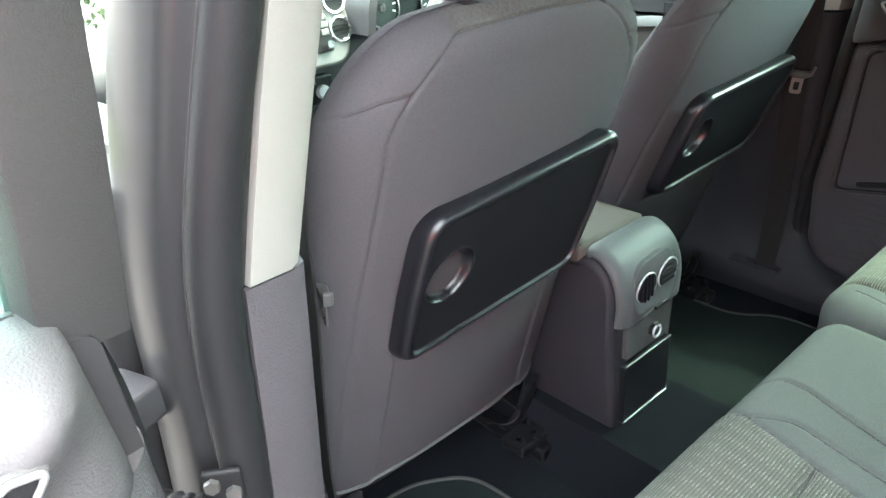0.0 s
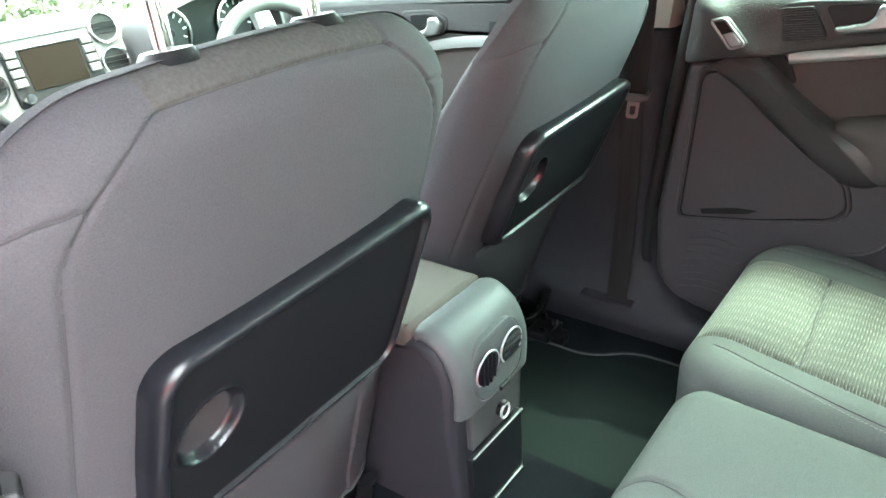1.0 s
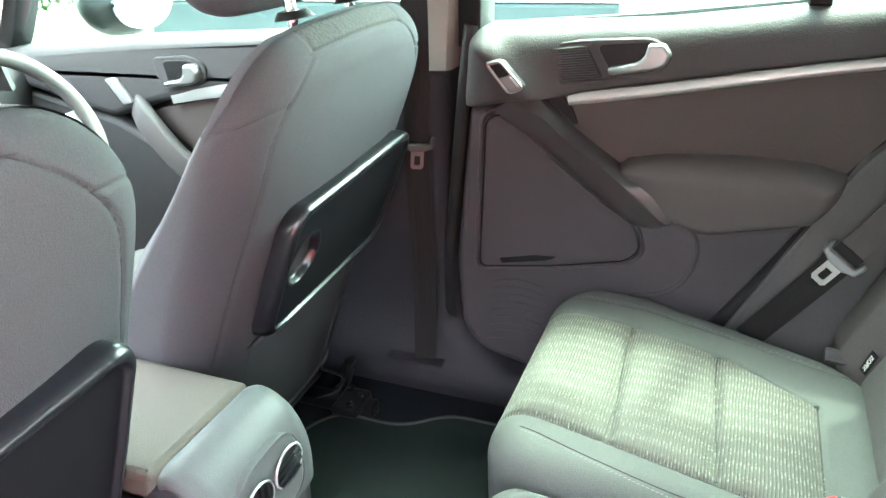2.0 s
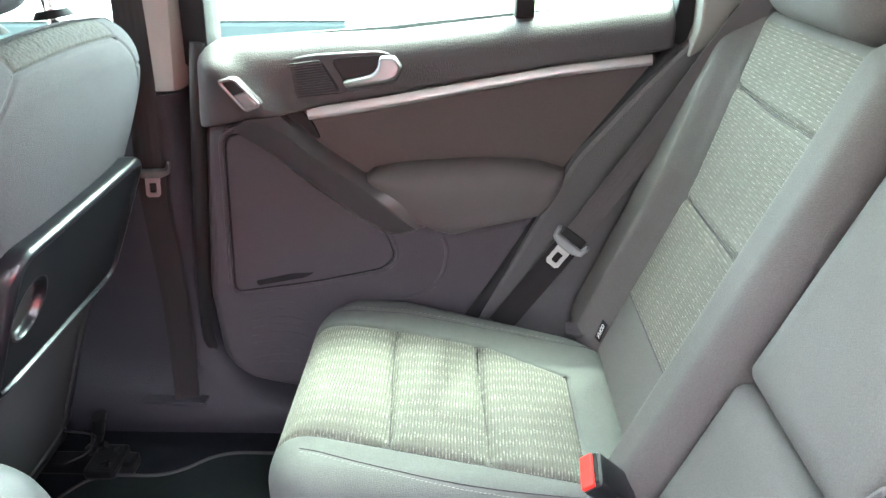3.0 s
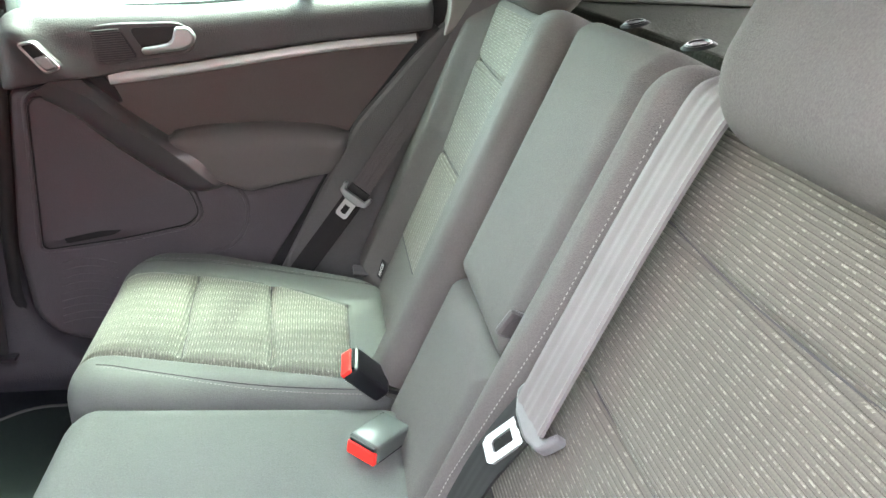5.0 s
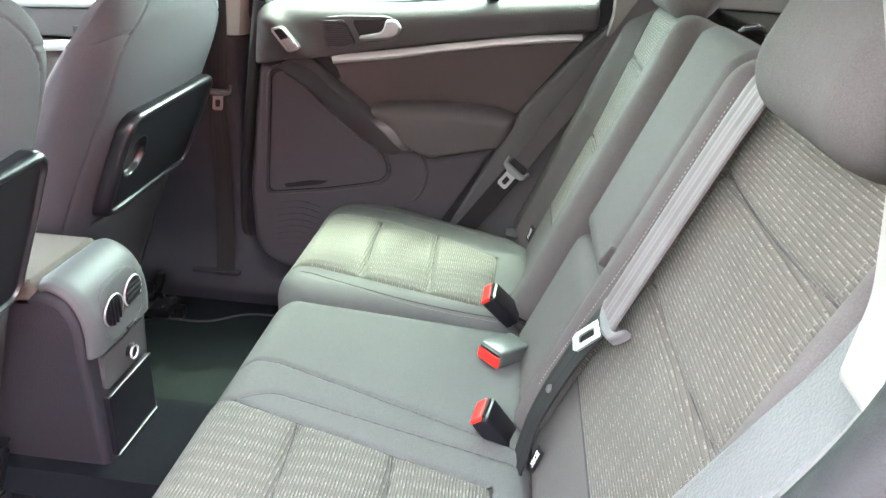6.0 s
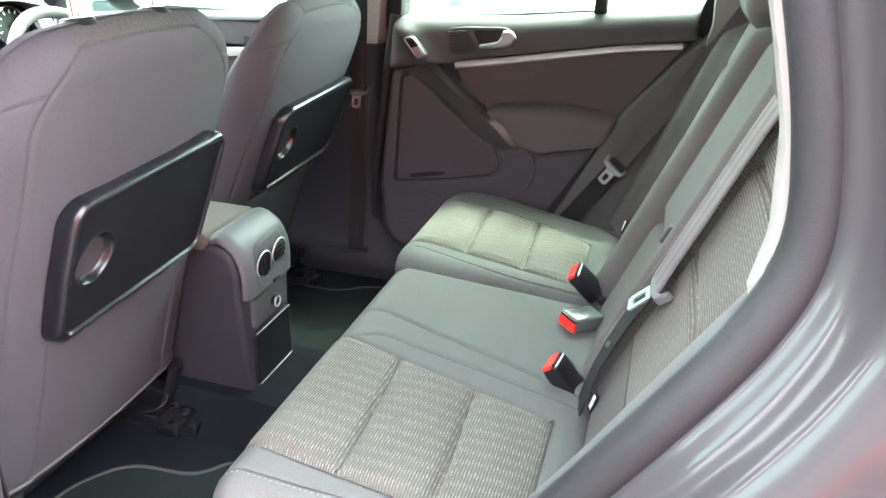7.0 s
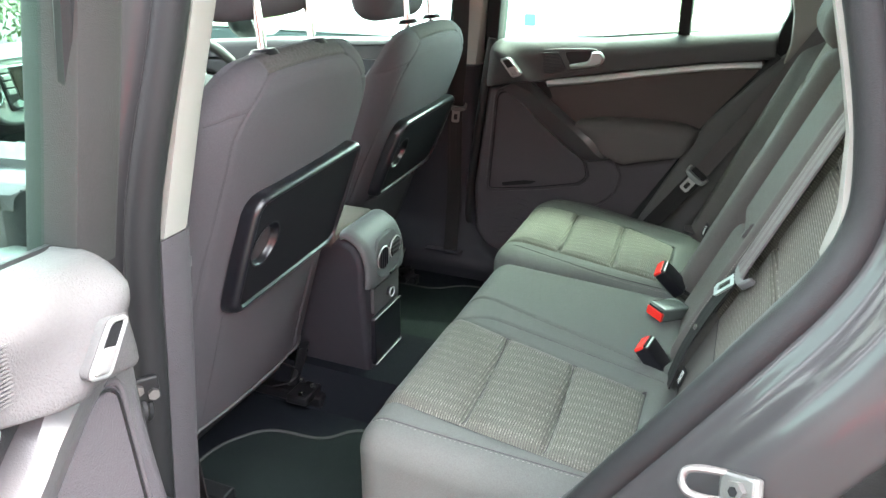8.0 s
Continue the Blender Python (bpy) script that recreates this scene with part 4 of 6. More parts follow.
def front_door(s):
    D = thing("front_door", "closed front door with dark trim, silver opener and strip" if s > 0 else "closed front door with its window wound down", "car door", "front doors", at=(-0.8, s * 0.8, 0.5))

    def P(pname, pts, back, front, m, lab="", bev=0.006, seg=3, r=0.012, tilt=0.0):
        def w(p):
            k = max(p.z - 1.2, 0) * 0.30
            return Vector((p.x, s * (p.y - (k if tilt else 0)), p.z))
        return part(pname, plate(bmesh.new(), rounded(pts, r) if r else pts, "y", back, front, bev, seg, w), m, D, lab)
    P("door_shell", [(-1.55, 0.50), (-0.36, 0.50), (-0.345, 0.9), (-0.31, 1.215), (-1.50, 1.13), (-1.62, 0.9)], 0.735, 0.885, PAINT, "", 0.03)
    P("upper_trim", [(-1.48, 1.10), (-1.46, 1.155), (-1.0, 1.192), (-0.33, 1.222), (-0.34, 1.10), (-0.72, 1.10), (-0.95, 1.055), (-1.1, 1.01)], 0.79, 0.694, TRIM, "charcoal upper panel", 0.02, 4)
    P("cloth_insert", [(-1.0, 1.03), (-0.72, 1.095), (-0.345, 1.098), (-0.36, 0.88), (-0.62, 0.84), (-0.80, 0.86)], 0.78, 0.712, INSERT, "", 0.004)
    P("lower_trim", [(-1.5, 1.09), (-1.1, 1.005), (-0.80, 0.855), (-0.62, 0.835), (-0.36, 0.875), (-0.37, 0.52), (-1.45, 0.52)], 0.78, 0.704, TRIM, "", 0.015)
    P("handle_bezel", [(-0.945, 1.158), (-0.84, 1.166), (-0.795, 1.145), (-0.81, 1.105), (-0.93, 1.082)], 0.72, 0.690, TRIM, "", 0.003, 2, 0.02)
    P("opener_recess", [(-0.915, 1.152), (-0.845, 1.157), (-0.812, 1.142), (-0.822, 1.112), (-0.905, 1.096)], 0.715, 0.688, BLACK, "", 0.002, 2, 0.014)
    P("opener", [(-0.910, 1.108), (-0.862, 1.117), (-0.852, 1.128), (-0.848, 1.148), (-0.822, 1.150), (-0.810, 1.132), (-0.818, 1.114), (-0.832, 1.106), (-0.904, 1.096)], 0.690, 0.672, SATIN_LIGHT, "satin silver door opener", 0.006, 3, 0.006)
    bm = bmesh.new()
    path = [Vector((x, s * y, z)) for x, y, z in smooth_path([(-0.915, 0.702, 1.068), (-0.75, 0.700, 1.094), (-0.55, 0.700, 1.105), (-0.36, 0.701, 1.106)], 5)]
    sweep(bm, path, rounded([(-0.0135, -0.006), (0.0135, -0.006), (0.0135, 0.006), (-0.0135, 0.006)], 0.003, 2), up=(0, -s, 0))
    part("trim_strip", bm, SILVER, D, "satin silver strip")
    bm = bmesh.new()
    path = [Vector((x, s * y, z)) for x, y, z in smooth_path([(-1.02, 0.700, 1.045), (-0.97, 0.668, 1.015), (-0.88, 0.656, 0.93), (-0.78, 0.68, 0.855)], 6)]
    sweep(bm, path, rounded([(-0.03, -0.014), (0.03, -0.014), (0.03, 0.012), (-0.03, 0.012)], 0.008, 3), up=(0, -s, 0))
    part("grab_handle", bm, TRIM_SOFT, D)
    P("window_switch", [(-1.09, 1.105), (-1.06, 1.11), (-1.02, 1.055), (-1.05, 1.048)], 0.70, 0.684, SILVER, "", 0.003, 2, 0.006)
    if s > 0:
        P("glass_pane", [(-1.45, 1.13), (-0.33, 1.20), (-0.22, 1.62), (-0.95, 1.59)], 0.768, 0.764, GLASS, "green tinted window glass", 0.0, 1, 0, tilt=1)
    else:
        P("glass_pane", [(-1.45, 0.75), (-0.38, 0.75), (-0.345, 1.210), (-1.43, 1.145)], 0.768, 0.764, GLASS, "green tinted window glass, wound down", 0.0, 1, 0, tilt=1)
    fr = bmesh.new()
    path = [Vector((p.x, s * (0.762 - 0.30 * max(p.z - 1.2, 0)), p.z)) for p in smooth_path([(-1.48, 0, 1.12), (-1.2, 0, 1.42), (-0.95, 0, 1.585), (-0.6, 0, 1.62), (-0.26, 0, 1.61), (-0.25, 0, 1.45), (-0.31, 0, 1.2)], 5)]
    sweep(fr, path, rounded([(-0.022, -0.035), (0.022, -0.035), (0.022, 0.03), (-0.022, 0.03)], 0.006, 2), up=(0, s, 0))
    part("window_frame", fr, BLACK, D)
    # mirror housing
    bm = bmesh.new()
    bmesh.ops.create_uvsphere(bm, u_segments=24, v_segments=14, radius=1.0)
    bmesh.ops.transform(bm, matrix=Matrix.Translation((-1.30, s * 1.0, 1.235)) @ Matrix.Diagonal((0.075, 0.135, 0.095, 1)), verts=bm.verts)
    mir = part("mirror_housing", bm, PAINT, D, "painted door mirror housing")
    bm = disc(bmesh.new(), (-1.231, s * 1.0, 1.235), (1, 0, 0), 1.0, 0.01, 32)
    for v in bm.verts:
        v.co.y = s * 1.0 + (v.co.y - s * 1.0) * 0.105
        v.co.z = 1.235 + (v.co.z - 1.235) * 0.072
    part("mirror_glass", bm, mat("mirror_glass", (0.9, 0.9, 0.9), 0.02, metal=1.0), mir)


front_door(1)
front_door(-1)


# ---- front seats ----
def front_seat(cx, cy, cz, recline, tall, head, cant, label):
    S = thing("front_seat", label, "car seat", "front seats", at=(cx - 0.25, cy, 0.5 + cz))
    H0 = 0.950   # height of the backrest's middle

    def prof(z):
        """Rear face of the backrest at a height."""
        return -0.225 + recline * (z - 1.128) - (0.55 + recline - 0.3) * np.maximum(z - 1.14, 0) ** 2

    def wide(z):
        return 1.03 + 0.03 * np.clip((0.80 - z) / 0.2, 0, 1) - 0.7 * np.maximum(z - 1.20, 0) ** 1.3

    def warp(px, py, h):
        z = H0 + py * np.where(py > 0, tall, 1.06)
        k = np.clip((-py - 0.285) / 0.115, 0, 0.97)
        y = px * wide(z) * (1 + 0.75 * (0.268 / (0.153 + 0.115 * np.sqrt(1 - k * k)) - 1))
        x = prof(z) + h + 0.0 * px
        bow = -0.05 * (np.abs(px) / 0.27) ** 3 * (1 - 0.6 * np.clip((py - 0.05) / 0.3, 0, 1))
        return x + bow + cx, y + cy, z + cz + 0.02 * (1 - (px / 0.25) ** 2) * np.clip((py - 0.12) / 0.28, 0, 1)

    def seam(py):
        """Where the side seams run, from the middle outwards."""
        return 0.228 - 0.020 * np.clip((py + 0.2) / 0.5, 0, 1) - 0.082 * np.clip((py - 0.27) / 0.103, 0, 1) ** 2.0

    def back(px, py, d):
        h = -roll(d, 0.065, 0.055)
        h = h + dent(np.abs(px), seam(py), 0.003, 0.0028)
        h = h + np.where(np.abs(px) > seam(py), dent(py, 0.326 - 0.25 * np.maximum(np.abs(px) - 0.22, 0), 0.003, 0.0028), 0)
        h = h + np.where(np.abs(px) < seam(py), dent(py, 0.373, 0.003, 0.004), 0)
        h = h + np.where(np.abs(px) < 0.16, dent(py, -0.075, 0.006, 0.006) - 0.004 * (py < -0.075), 0)
        return h

    def front(px, py, d):
        return -0.14 + 0.07 * np.clip((py - 0.05) / 0.3, 0, 1) + roll(d, 0.06, 0.03) - 0.05 * np.clip((0.3 - py) / 0.2, 0, 1) * np.exp(-((np.abs(px) - 0.2) / 0.04) ** 2)
    padded("backrest", 0.268, 0.400, 0.115, 190, 260, back, front, warp, [SEATBACK, RIBBED], S, pick=lambda px, py, d: ((py > 0.373) & (np.abs(px) < seam(py))).astype(int), label="grey cloth backrest with seamed cover")
    q = np.linspace(-0.05, 0.373, 90)
    for sg in (-1, 1):
        seam_cord(S, sg * seam(q), q, 0.268, 0.400, 0.115, back, warp, 0.0008)
        w_ = np.linspace(seam(0.326), 0.250, 24)
        seam_cord(S, sg * w_, 0.326 - 0.25 * np.maximum(w_ - 0.22, 0), 0.268, 0.400, 0.115, back, warp, 0.0008)
    w_ = np.linspace(-0.135, 0.135, 40)
    seam_cord(S, w_, 0.373 + 0 * w_, 0.268, 0.400, 0.115, back, warp, 0.0008)
    w_ = np.linspace(-0.17, 0.17, 40)
    seam_cord(S, w_, -0.075 + 0 * w_, 0.268, 0.400, 0.115, back, warp, 0.0008)
    w_ = np.linspace(-0.225, 0.225, 50)
    seam_cord(S, w_, -0.350 + 0 * w_, 0.268, 0.400, 0.115, back, warp, 0.0045, SIDE_TRIM)
    # folding tray: a rounded frame round a sunk face, with a bowl for a cup
    def tw(px, py, h):
        z = (0.998 if cant > 0.05 else 1.006) + py + cant * px
        x = -0.221 + recline * (z - 1.128) + h
        return x + cx, px * (1.0 - 0.03 * np.clip(-py / 0.1, 0, 1)) + cy + 0.005 + 0.09 * py, z + cz
    def bowl(px, py):
        return np.hypot(px + 0.122, py - 0.010)
    def ttop(px, py, d):
        h = 0.021 - roll(d, 0.013, 0.019) - 0.006 * np.clip((d - 0.0135) / 0.0045, 0, 1)
        r = bowl(px, py)
        return h - 0.013 * np.clip((0.0385 - r) / 0.006, 0, 1) + 0.0012 * np.exp(-((r - 0.040) / 0.0022) ** 2)
    padded("folding_tray", 0.186, 0.119 if cant > 0.05 else 0.109, 0.036, 230, 150, ttop, lambda px, py, d: np.full_like(px, -0.012), tw, [GLOSS, TRAY_FACE, CUP], S, pick=lambda px, py, d: np.where(bowl(px, py) < 0.031, 2, np.where((d > 0.019) & (bowl(px, py) > 0.042), 1, 0)), label="satin black folding tray with a cup recess")
    # headrest with posts
    zt = (tall - 1.0) * 0.40 - 0.012
    lift = 0.0 if cz == 0 else 0.012
    for sy in (-1, 1):
        bm = bmesh.new()
        disc(bm, (cx - 0.240, cy + sy * 0.078, 1.372 + cz + zt + lift), (-0.12, 0, 1), 0.027, 0.010, 24, 0.020)
        part("post_collar", bm, BLACK, S)
        bm = bmesh.new()
        tube(bm, [(cx - 0.240, cy + sy * 0.078, 1.33 + cz + zt), (cx - 0.247, cy + sy * 0.078, 1.40 + cz), (cx - 0.258, cy + sy * 0.078, 1.47 + cz)], 0.0078, 14, up=(1, 0, 0))
        part("headrest_post", bm, CHROME, S, "chrome headrest post")
    def hw(px, py, h):
        return cx - (0.238 if cz == 0 else 0.262) + h - 0.10 * (px / 0.14) ** 2 * 0.25, cy + px, 1.508 + cz + zt + head + py
    padded("headrest", 0.150, 0.090, 0.05, 30, 24, lambda px, py, d: 0.0 - roll(d, 0.05, 0.045), lambda px, py, d: -0.10 + roll(d, 0.05, 0.045), hw, [SEATBACK], S, label="dark grey cloth headrest")
    # seat cushion
    def cw(px, py, h):
        return cx - 0.72 + py, cy + px, 0.66 + cz + h - 0.12 * (py + 0.25) * 0.3
    padded("seat_cushion", 0.250, 0.25, 0.09, 40, 40, lambda px, py, d: 0.10 - roll(d, 0.06, 0.06) + 0.03 * np.exp(-((np.abs(px) - 0.2) / 0.04) ** 2), lambda px, py, d: np.full_like(px, -0.06), cw, [CLOTH_DARK, PATTERN], S, pick=lambda px, py, d: (np.abs(px) < 0.14).astype(int))
    # frame and rails
    for sy in (-1, 1):
        bm = boxed(cx - 0.88, cx - 0.34, cy + sy * 0.19 - 0.02, cy + sy * 0.19 + 0.02, 0.425, 0.455 + 0.0, bevel=0.006)
        part("seat_rail", bm, BLACK, S)
        bm = bmesh.new()
        tube(bm, [(cx - 0.44, cy + sy * 0.20, 0.46), (cx - 0.425, cy + sy * 0.212, 0.51 + cz), (cx - 0.41, cy + sy * 0.220, 0.57 + cz)], 0.010, 8, up=(0, 1, 0), ry=0.022)
        part("hinge_bracket", bm, BLACK, S)
        part("bolt", disc(bmesh.new(), (cx - 0.415, cy + sy * 0.222, 0.55 + cz), (0.4, sy, 0), 0.007, 0.010, 12), STEEL, S)
    for k, (dx, dz) in enumerate(((0.0, 0.0), (0.022, 0.018), (-0.020, 0.012))):
        part("fastener", disc(bmesh.new(), (cx - 0.385 + dx, cy + 0.150 + 0.02 * k, 0.470 + dz), (0.9, 0.1, 0.4), 0.0075, 0.012, 8), STEEL, S)
    part("rail_stop", box(bmesh.new(), cx - 0.42, cx - 0.36, cy + 0.135, cy + 0.215, 0.446, 0.470, bevel=0.006), BLACK, S)
    part("seat_pan", boxed(cx - 0.86, cx - 0.46, cy - 0.20, cy + 0.20, 0.50, 0.60 + cz, bevel=0.02), BLACK, S)
    part("cable", tube(bmesh.new(), [(cx - 0.44, cy + 0.12, 0.50), (cx - 0.40, cy + 0.14, 0.512), (cx - 0.395, cy + 0.165, 0.53), (cx - 0.45, cy + 0.16, 0.545)], 0.0025, 6), BLACK, S)
    return S


front_seat(0.016, -0.370, 0.0, 0.32, 0.93, 0.006, 0.064, "dark grey cloth front passenger seat with a black folding tray")
front_seat(-0.055, 0.364, -0.035, 0.40, 0.94, -0.030, 0.045, "dark grey cloth driver seat, reclined, with a black folding tray")


# ---- rear seats ----
def cushion_height(x):
    return 0.768 - 0.06 * np.clip(x - 0.05, 0, 1) - 0.25 * np.clip(0.06 - x, 0, 1) ** 1.3


def rear_cushion(name, label, y0, y1, outer, lo_at, hi_at, end, cuts, rim_at, mid=None, taper=0.0, front=-0.010, corner=0.10, band=None):
    """outer: the side (+1 or -1) that faces the door. lo_at, hi_at: the sides of the ticked panel along x, which ends at end."""
    S = thing(name, label, "car seat", "rear seat cushions", at=(0.25, (y0 + y1) / 2, 0.55))
    xc = (front + 0.520) / 2
    a, b = (y1 - y0) / 2, (0.520 - front) / 2
    yc = (y0 + y1) / 2

    def warp(px, py, h):
        x = xc + py
        y = yc + px
        edge = outer * y
        y = y - outer * np.clip(edge - 0.40, 0, 1) * np.clip(x - 0.15, 0, 1) * taper
        return x, y, cushion_height(x) + h

    def top(px, py, d):
        y, x = yc + px, xc + py
        h = -roll(d, 0.05, 0.055)
        lo, hi = lo_at(x), hi_at(x)
        pad = np.clip(np.minimum(np.minimum(y - lo, hi - y), end - x) / 0.02, 0, 1)
        h = h - 0.006 * np.exp(-((y - lo) / 0.004) ** 2) * (x < end) - 0.006 * np.exp(-((y - hi) / 0.004) ** 2) * (x < end) - 0.006 * np.exp(-((x - end) / 0.004) ** 2) * (y > lo) * (y < hi)
        marks = (0.0, *cuts, end)
        bl = 0 * x
        for c0, c1 in zip(marks, marks[1:]):
            bl = np.where((x >= c0) & (x < c1), np.abs(np.sin(np.pi * (x - c0) / (c1 - c0))) ** 0.5, bl)
        h = h + pad * (0.009 * bl - 0.002)
        for sx in cuts:
            h = h + pad * dent(x, sx + 0.008 * np.sin(9 * y), 0.006, 0.011)
        h = h + dent(y, outer * rim_at, 0.003, 0.003) * (x < 0.46)
        if mid:
            for k, dep in mid:
                h = h + dent(y - k(x), 0.0, 0.004, dep)
        return h

    def pick(px, py, d):
        y, x = yc + px, xc + py
        return ((y > lo_at(x)) & (y < hi_at(x)) & (x < end)).astype(int)
    padded("cushion", a, b, corner, int(a * 2 * 420), 200, top, lambda px, py, d: np.full_like(px, -0.19) + 0.02 * (d < 0.01), warp, [CLOTH, PATTERN], S, pick, "grey cloth cushion with a ticked centre panel")
    seam = lambda X, Y, r=0.0014: seam_cord(S, np.asarray(Y) - yc, np.asarray(X) - xc, a, b, corner, top, warp, r)
    q = np.linspace(0.012, end, 60)
    seam(q, lo_at(q))
    seam(q, hi_at(q))
    one = np.array([end])
    w_ = np.linspace(lo_at(one)[0], hi_at(one)[0], 40)
    seam(end + 0 * w_, w_)
    for sx in cuts:
        w_ = np.linspace(lo_at(np.array([sx]))[0] + 0.004, hi_at(np.array([sx]))[0] - 0.004, 50)
        seam(sx + 0.008 * np.sin(9 * w_), w_, 0.0012)
    q = np.linspace(0.02, 0.48, 60)
    seam(q, outer * rim_at + 0 * q)
    for k, dep in (mid or ()):
        seam(q, k(q))
    if band:
        w_ = np.linspace(0.030, 0.46, 60)
        seam(w_, band(w_), 0.0011)
    # stitches along the outer seam, and beside the inner one
    rows_ = [[(0.035 + 0.0088 * k, outer * (rim_at + 0.008)) for k in range(46)]]
    if band:
        rows_.append([(0.034 + 0.0060 * k, float(band(0.034 + 0.0060 * k)) - 0.006) for k in range(68)])
    for row_ in rows_:
        bm = bmesh.new()
        for x, y in row_:
            px, py = np.array([y - yc]), np.array([x - xc])
            X_, Y_, Z_ = warp(px, py, top(px, py, np.minimum(a - np.abs(px), b - np.abs(py))))
            box(bm, X_[0] - 0.0020, X_[0] + 0.0020, Y_[0] - 0.0004, Y_[0] + 0.0004, Z_[0] - 0.001, Z_[0] + 0.0003)
        part("stitching", bm, STITCH, S, "pale seam stitching", smooth=False)
    part("seat_base", boxed(0.07, 0.50, y0 + 0.03, y1 - 0.03, 0.43, 0.60, bevel=0.01), BLACK, S)
    return S


rear_cushion("rear_seat_cushion", "grey rear bench cushion for one with sunlit ticked cloth", 0.150, 0.684, 1, lambda x: 0.262 - 0.17 * np.maximum(x - 0.03, 0), lambda x: 0.560 - 0.09 * np.maximum(x, 0) - 0.55 * np.maximum(x - 0.30, 0), 0.425, (0.146, 0.288), 0.610, taper=1.25, front=-0.022, band=lambda x: 0.172 + 0.022 * np.log(1 + np.exp((0.0655 - 0.32 * x) / 0.022)))
rear_cushion("rear_seat_cushion", "grey wide rear bench cushion with ticked outer panel and plain middle", -0.640, 0.142, -1, lambda x: -0.530 - 0.11 * np.maximum(x - 0.03, 0), lambda x: -0.200 - 0.24 * np.maximum(x - 0.02, 0), 0.452, (0.170, 0.315), 0.585, taper=0.15, front=0.012, corner=0.055,
             mid=((lambda x: -0.095 - 0.30 * np.maximum(x - 0.09, 0) - 3.0 * np.maximum(0.07 - x, 0) ** 1.6, 0.005), (lambda x: -0.172 - 0.20 * np.maximum(x - 0.10, 0) - 2.2 * np.maximum(0.12 - x, 0) ** 1.5, 0.0045)))


def back_plane(z):
    return 0.500 + 0.40 * (z - 0.76)


def rear_back(label, y0, y1, z0, z1, panel=None, lift=0.0, cuts=(), name="rear_bench_seat", mats=None, low=0.83, more=0.0, corner=0.05, edge=0.045):
    S = thing(name, label, "car seat", "rear backrests", at=(0.6, (y0 + y1) / 2, z0))
    a, b = (y1 - y0) / 2, (z1 - z0) / 2
    yc, zc = (y0 + y1) / 2, (z0 + z1) / 2

    def warp(px, py, h):
        z = zc + py
        return back_plane(z) - h * 0.9285, yc + px, z + h * 0.371

    def top(px, py, d):
        y, z = yc + px, zc + py
        h = lift - roll(d, 0.04, edge)
        if panel:
            lo, hi = panel[0](z), panel[1](z)
            bol = np.clip(np.maximum(lo - y, y - hi) / 0.05, 0, 1)
            h = h + 0.036 * np.sin(bol * math.pi / 2) ** 2
            inside = np.clip(np.minimum(y - lo, hi - y) / 0.015, 0, 1)
            h = h - 0.007 * np.exp(-((y - lo) / 0.004) ** 2) - 0.007 * np.exp(-((y - hi) / 0.004) ** 2)
            for c in cuts:
                h = h + inside * dent(z - 0.25 * np.abs(y - yc) ** 2, c, 0.006, 0.010)
        return h

    def pick(px, py, d):
        y, z = yc + px, zc + py
        return ((y > panel[0](z)) & (y < panel[1](z) + more) & (z < z1 - 0.03) & (z > low)).astype(int) if panel else np.zeros_like(px)
    padded("back_cushion", a, b, corner, max(30, int(a * 2 * 320)), int(b * 2 * 320), top, lambda px, py, d: np.full_like(px, -0.10), warp, mats or [CLOTH_BACK, PATTERN_BACK], S, pick if panel else None)
    seam = lambda Y, Z, r=0.0013: seam_cord(S, np.asarray(Y) - yc, np.asarray(Z) - zc, a, b, 0.05, top, warp, r)
    if panel:
        q = np.linspace(low, z1 - 0.03, 70)
        for e in panel:
            seam(e(q), q)
        if more:
            seam(panel[1](q) + more, q, 0.0024)
        for cut in (low, *cuts):
            at = np.array([cut])
            q = np.linspace(panel[0](at)[0], panel[1](at)[0], 40)
            seam(q, cut + (0.25 * np.abs(q - yc) ** 2 if cut > low else 0 * q))
    return S


R = rear_back("grey cloth rear backrest with ticked centre panel beside the closed door", 0.156, 0.682, 0.705, 1.315, (lambda z: 0.280 + 0 * z, lambda z: 0.535 + 0.30 * np.maximum(z - 1.05, 0)), 0.0, (1.020, 1.185), low=0.850)
L = rear_back("grey cloth rear backrest with ticked centre panel beside the open door", -0.640, -0.120, 0.715, 1.315, (lambda z: -0.575 + 0 * z, lambda z: -0.222 + 0.03 * np.clip((1.05 - z) / 0.2, 0, 1)), -0.012, (1.035, 1.185), low=0.872, more=0.016)
M = rear_back("plain grey cloth middle backrest with a fold-down armrest", -0.114, 0.160, 0.700, 0.949, None, 0.006, corner=0.016, edge=0.030)
A = rear_back("plain grey cloth fold-down armrest in the middle backrest", -0.114, 0.152, 0.953, 1.318, None, 0.010, name="fold_down_armrest", corner=0.022, edge=0.034)


def headrest(parent, yc, z0, dx=0.045, half=0.145):
    def hw(px, py, h):
        z = z0 + 0.09 + py
        return back_plane(z) + dx - h * 0.95, yc + px, z + h * 0.3
    padded("headrest", half, 0.095, 0.06, 72, 56, lambda px, py, d: 0.085 - roll(d, 0.06, 0.06), lambda px, py, d: -0.02 + roll(d, 0.05, 0.03), hw, [CLOTH_BACK], parent, label="grey cloth headrest")


part("seam_piping", tube(bmesh.new(), [(back_plane(0.948) + 0.022, y_, 0.950) for y_ in (-0.105, -0.03, 0.06, 0.145)], 0.0025, 6, up=(1, 0, 0)), CLOTH_DARK, M, "dark seam piping")


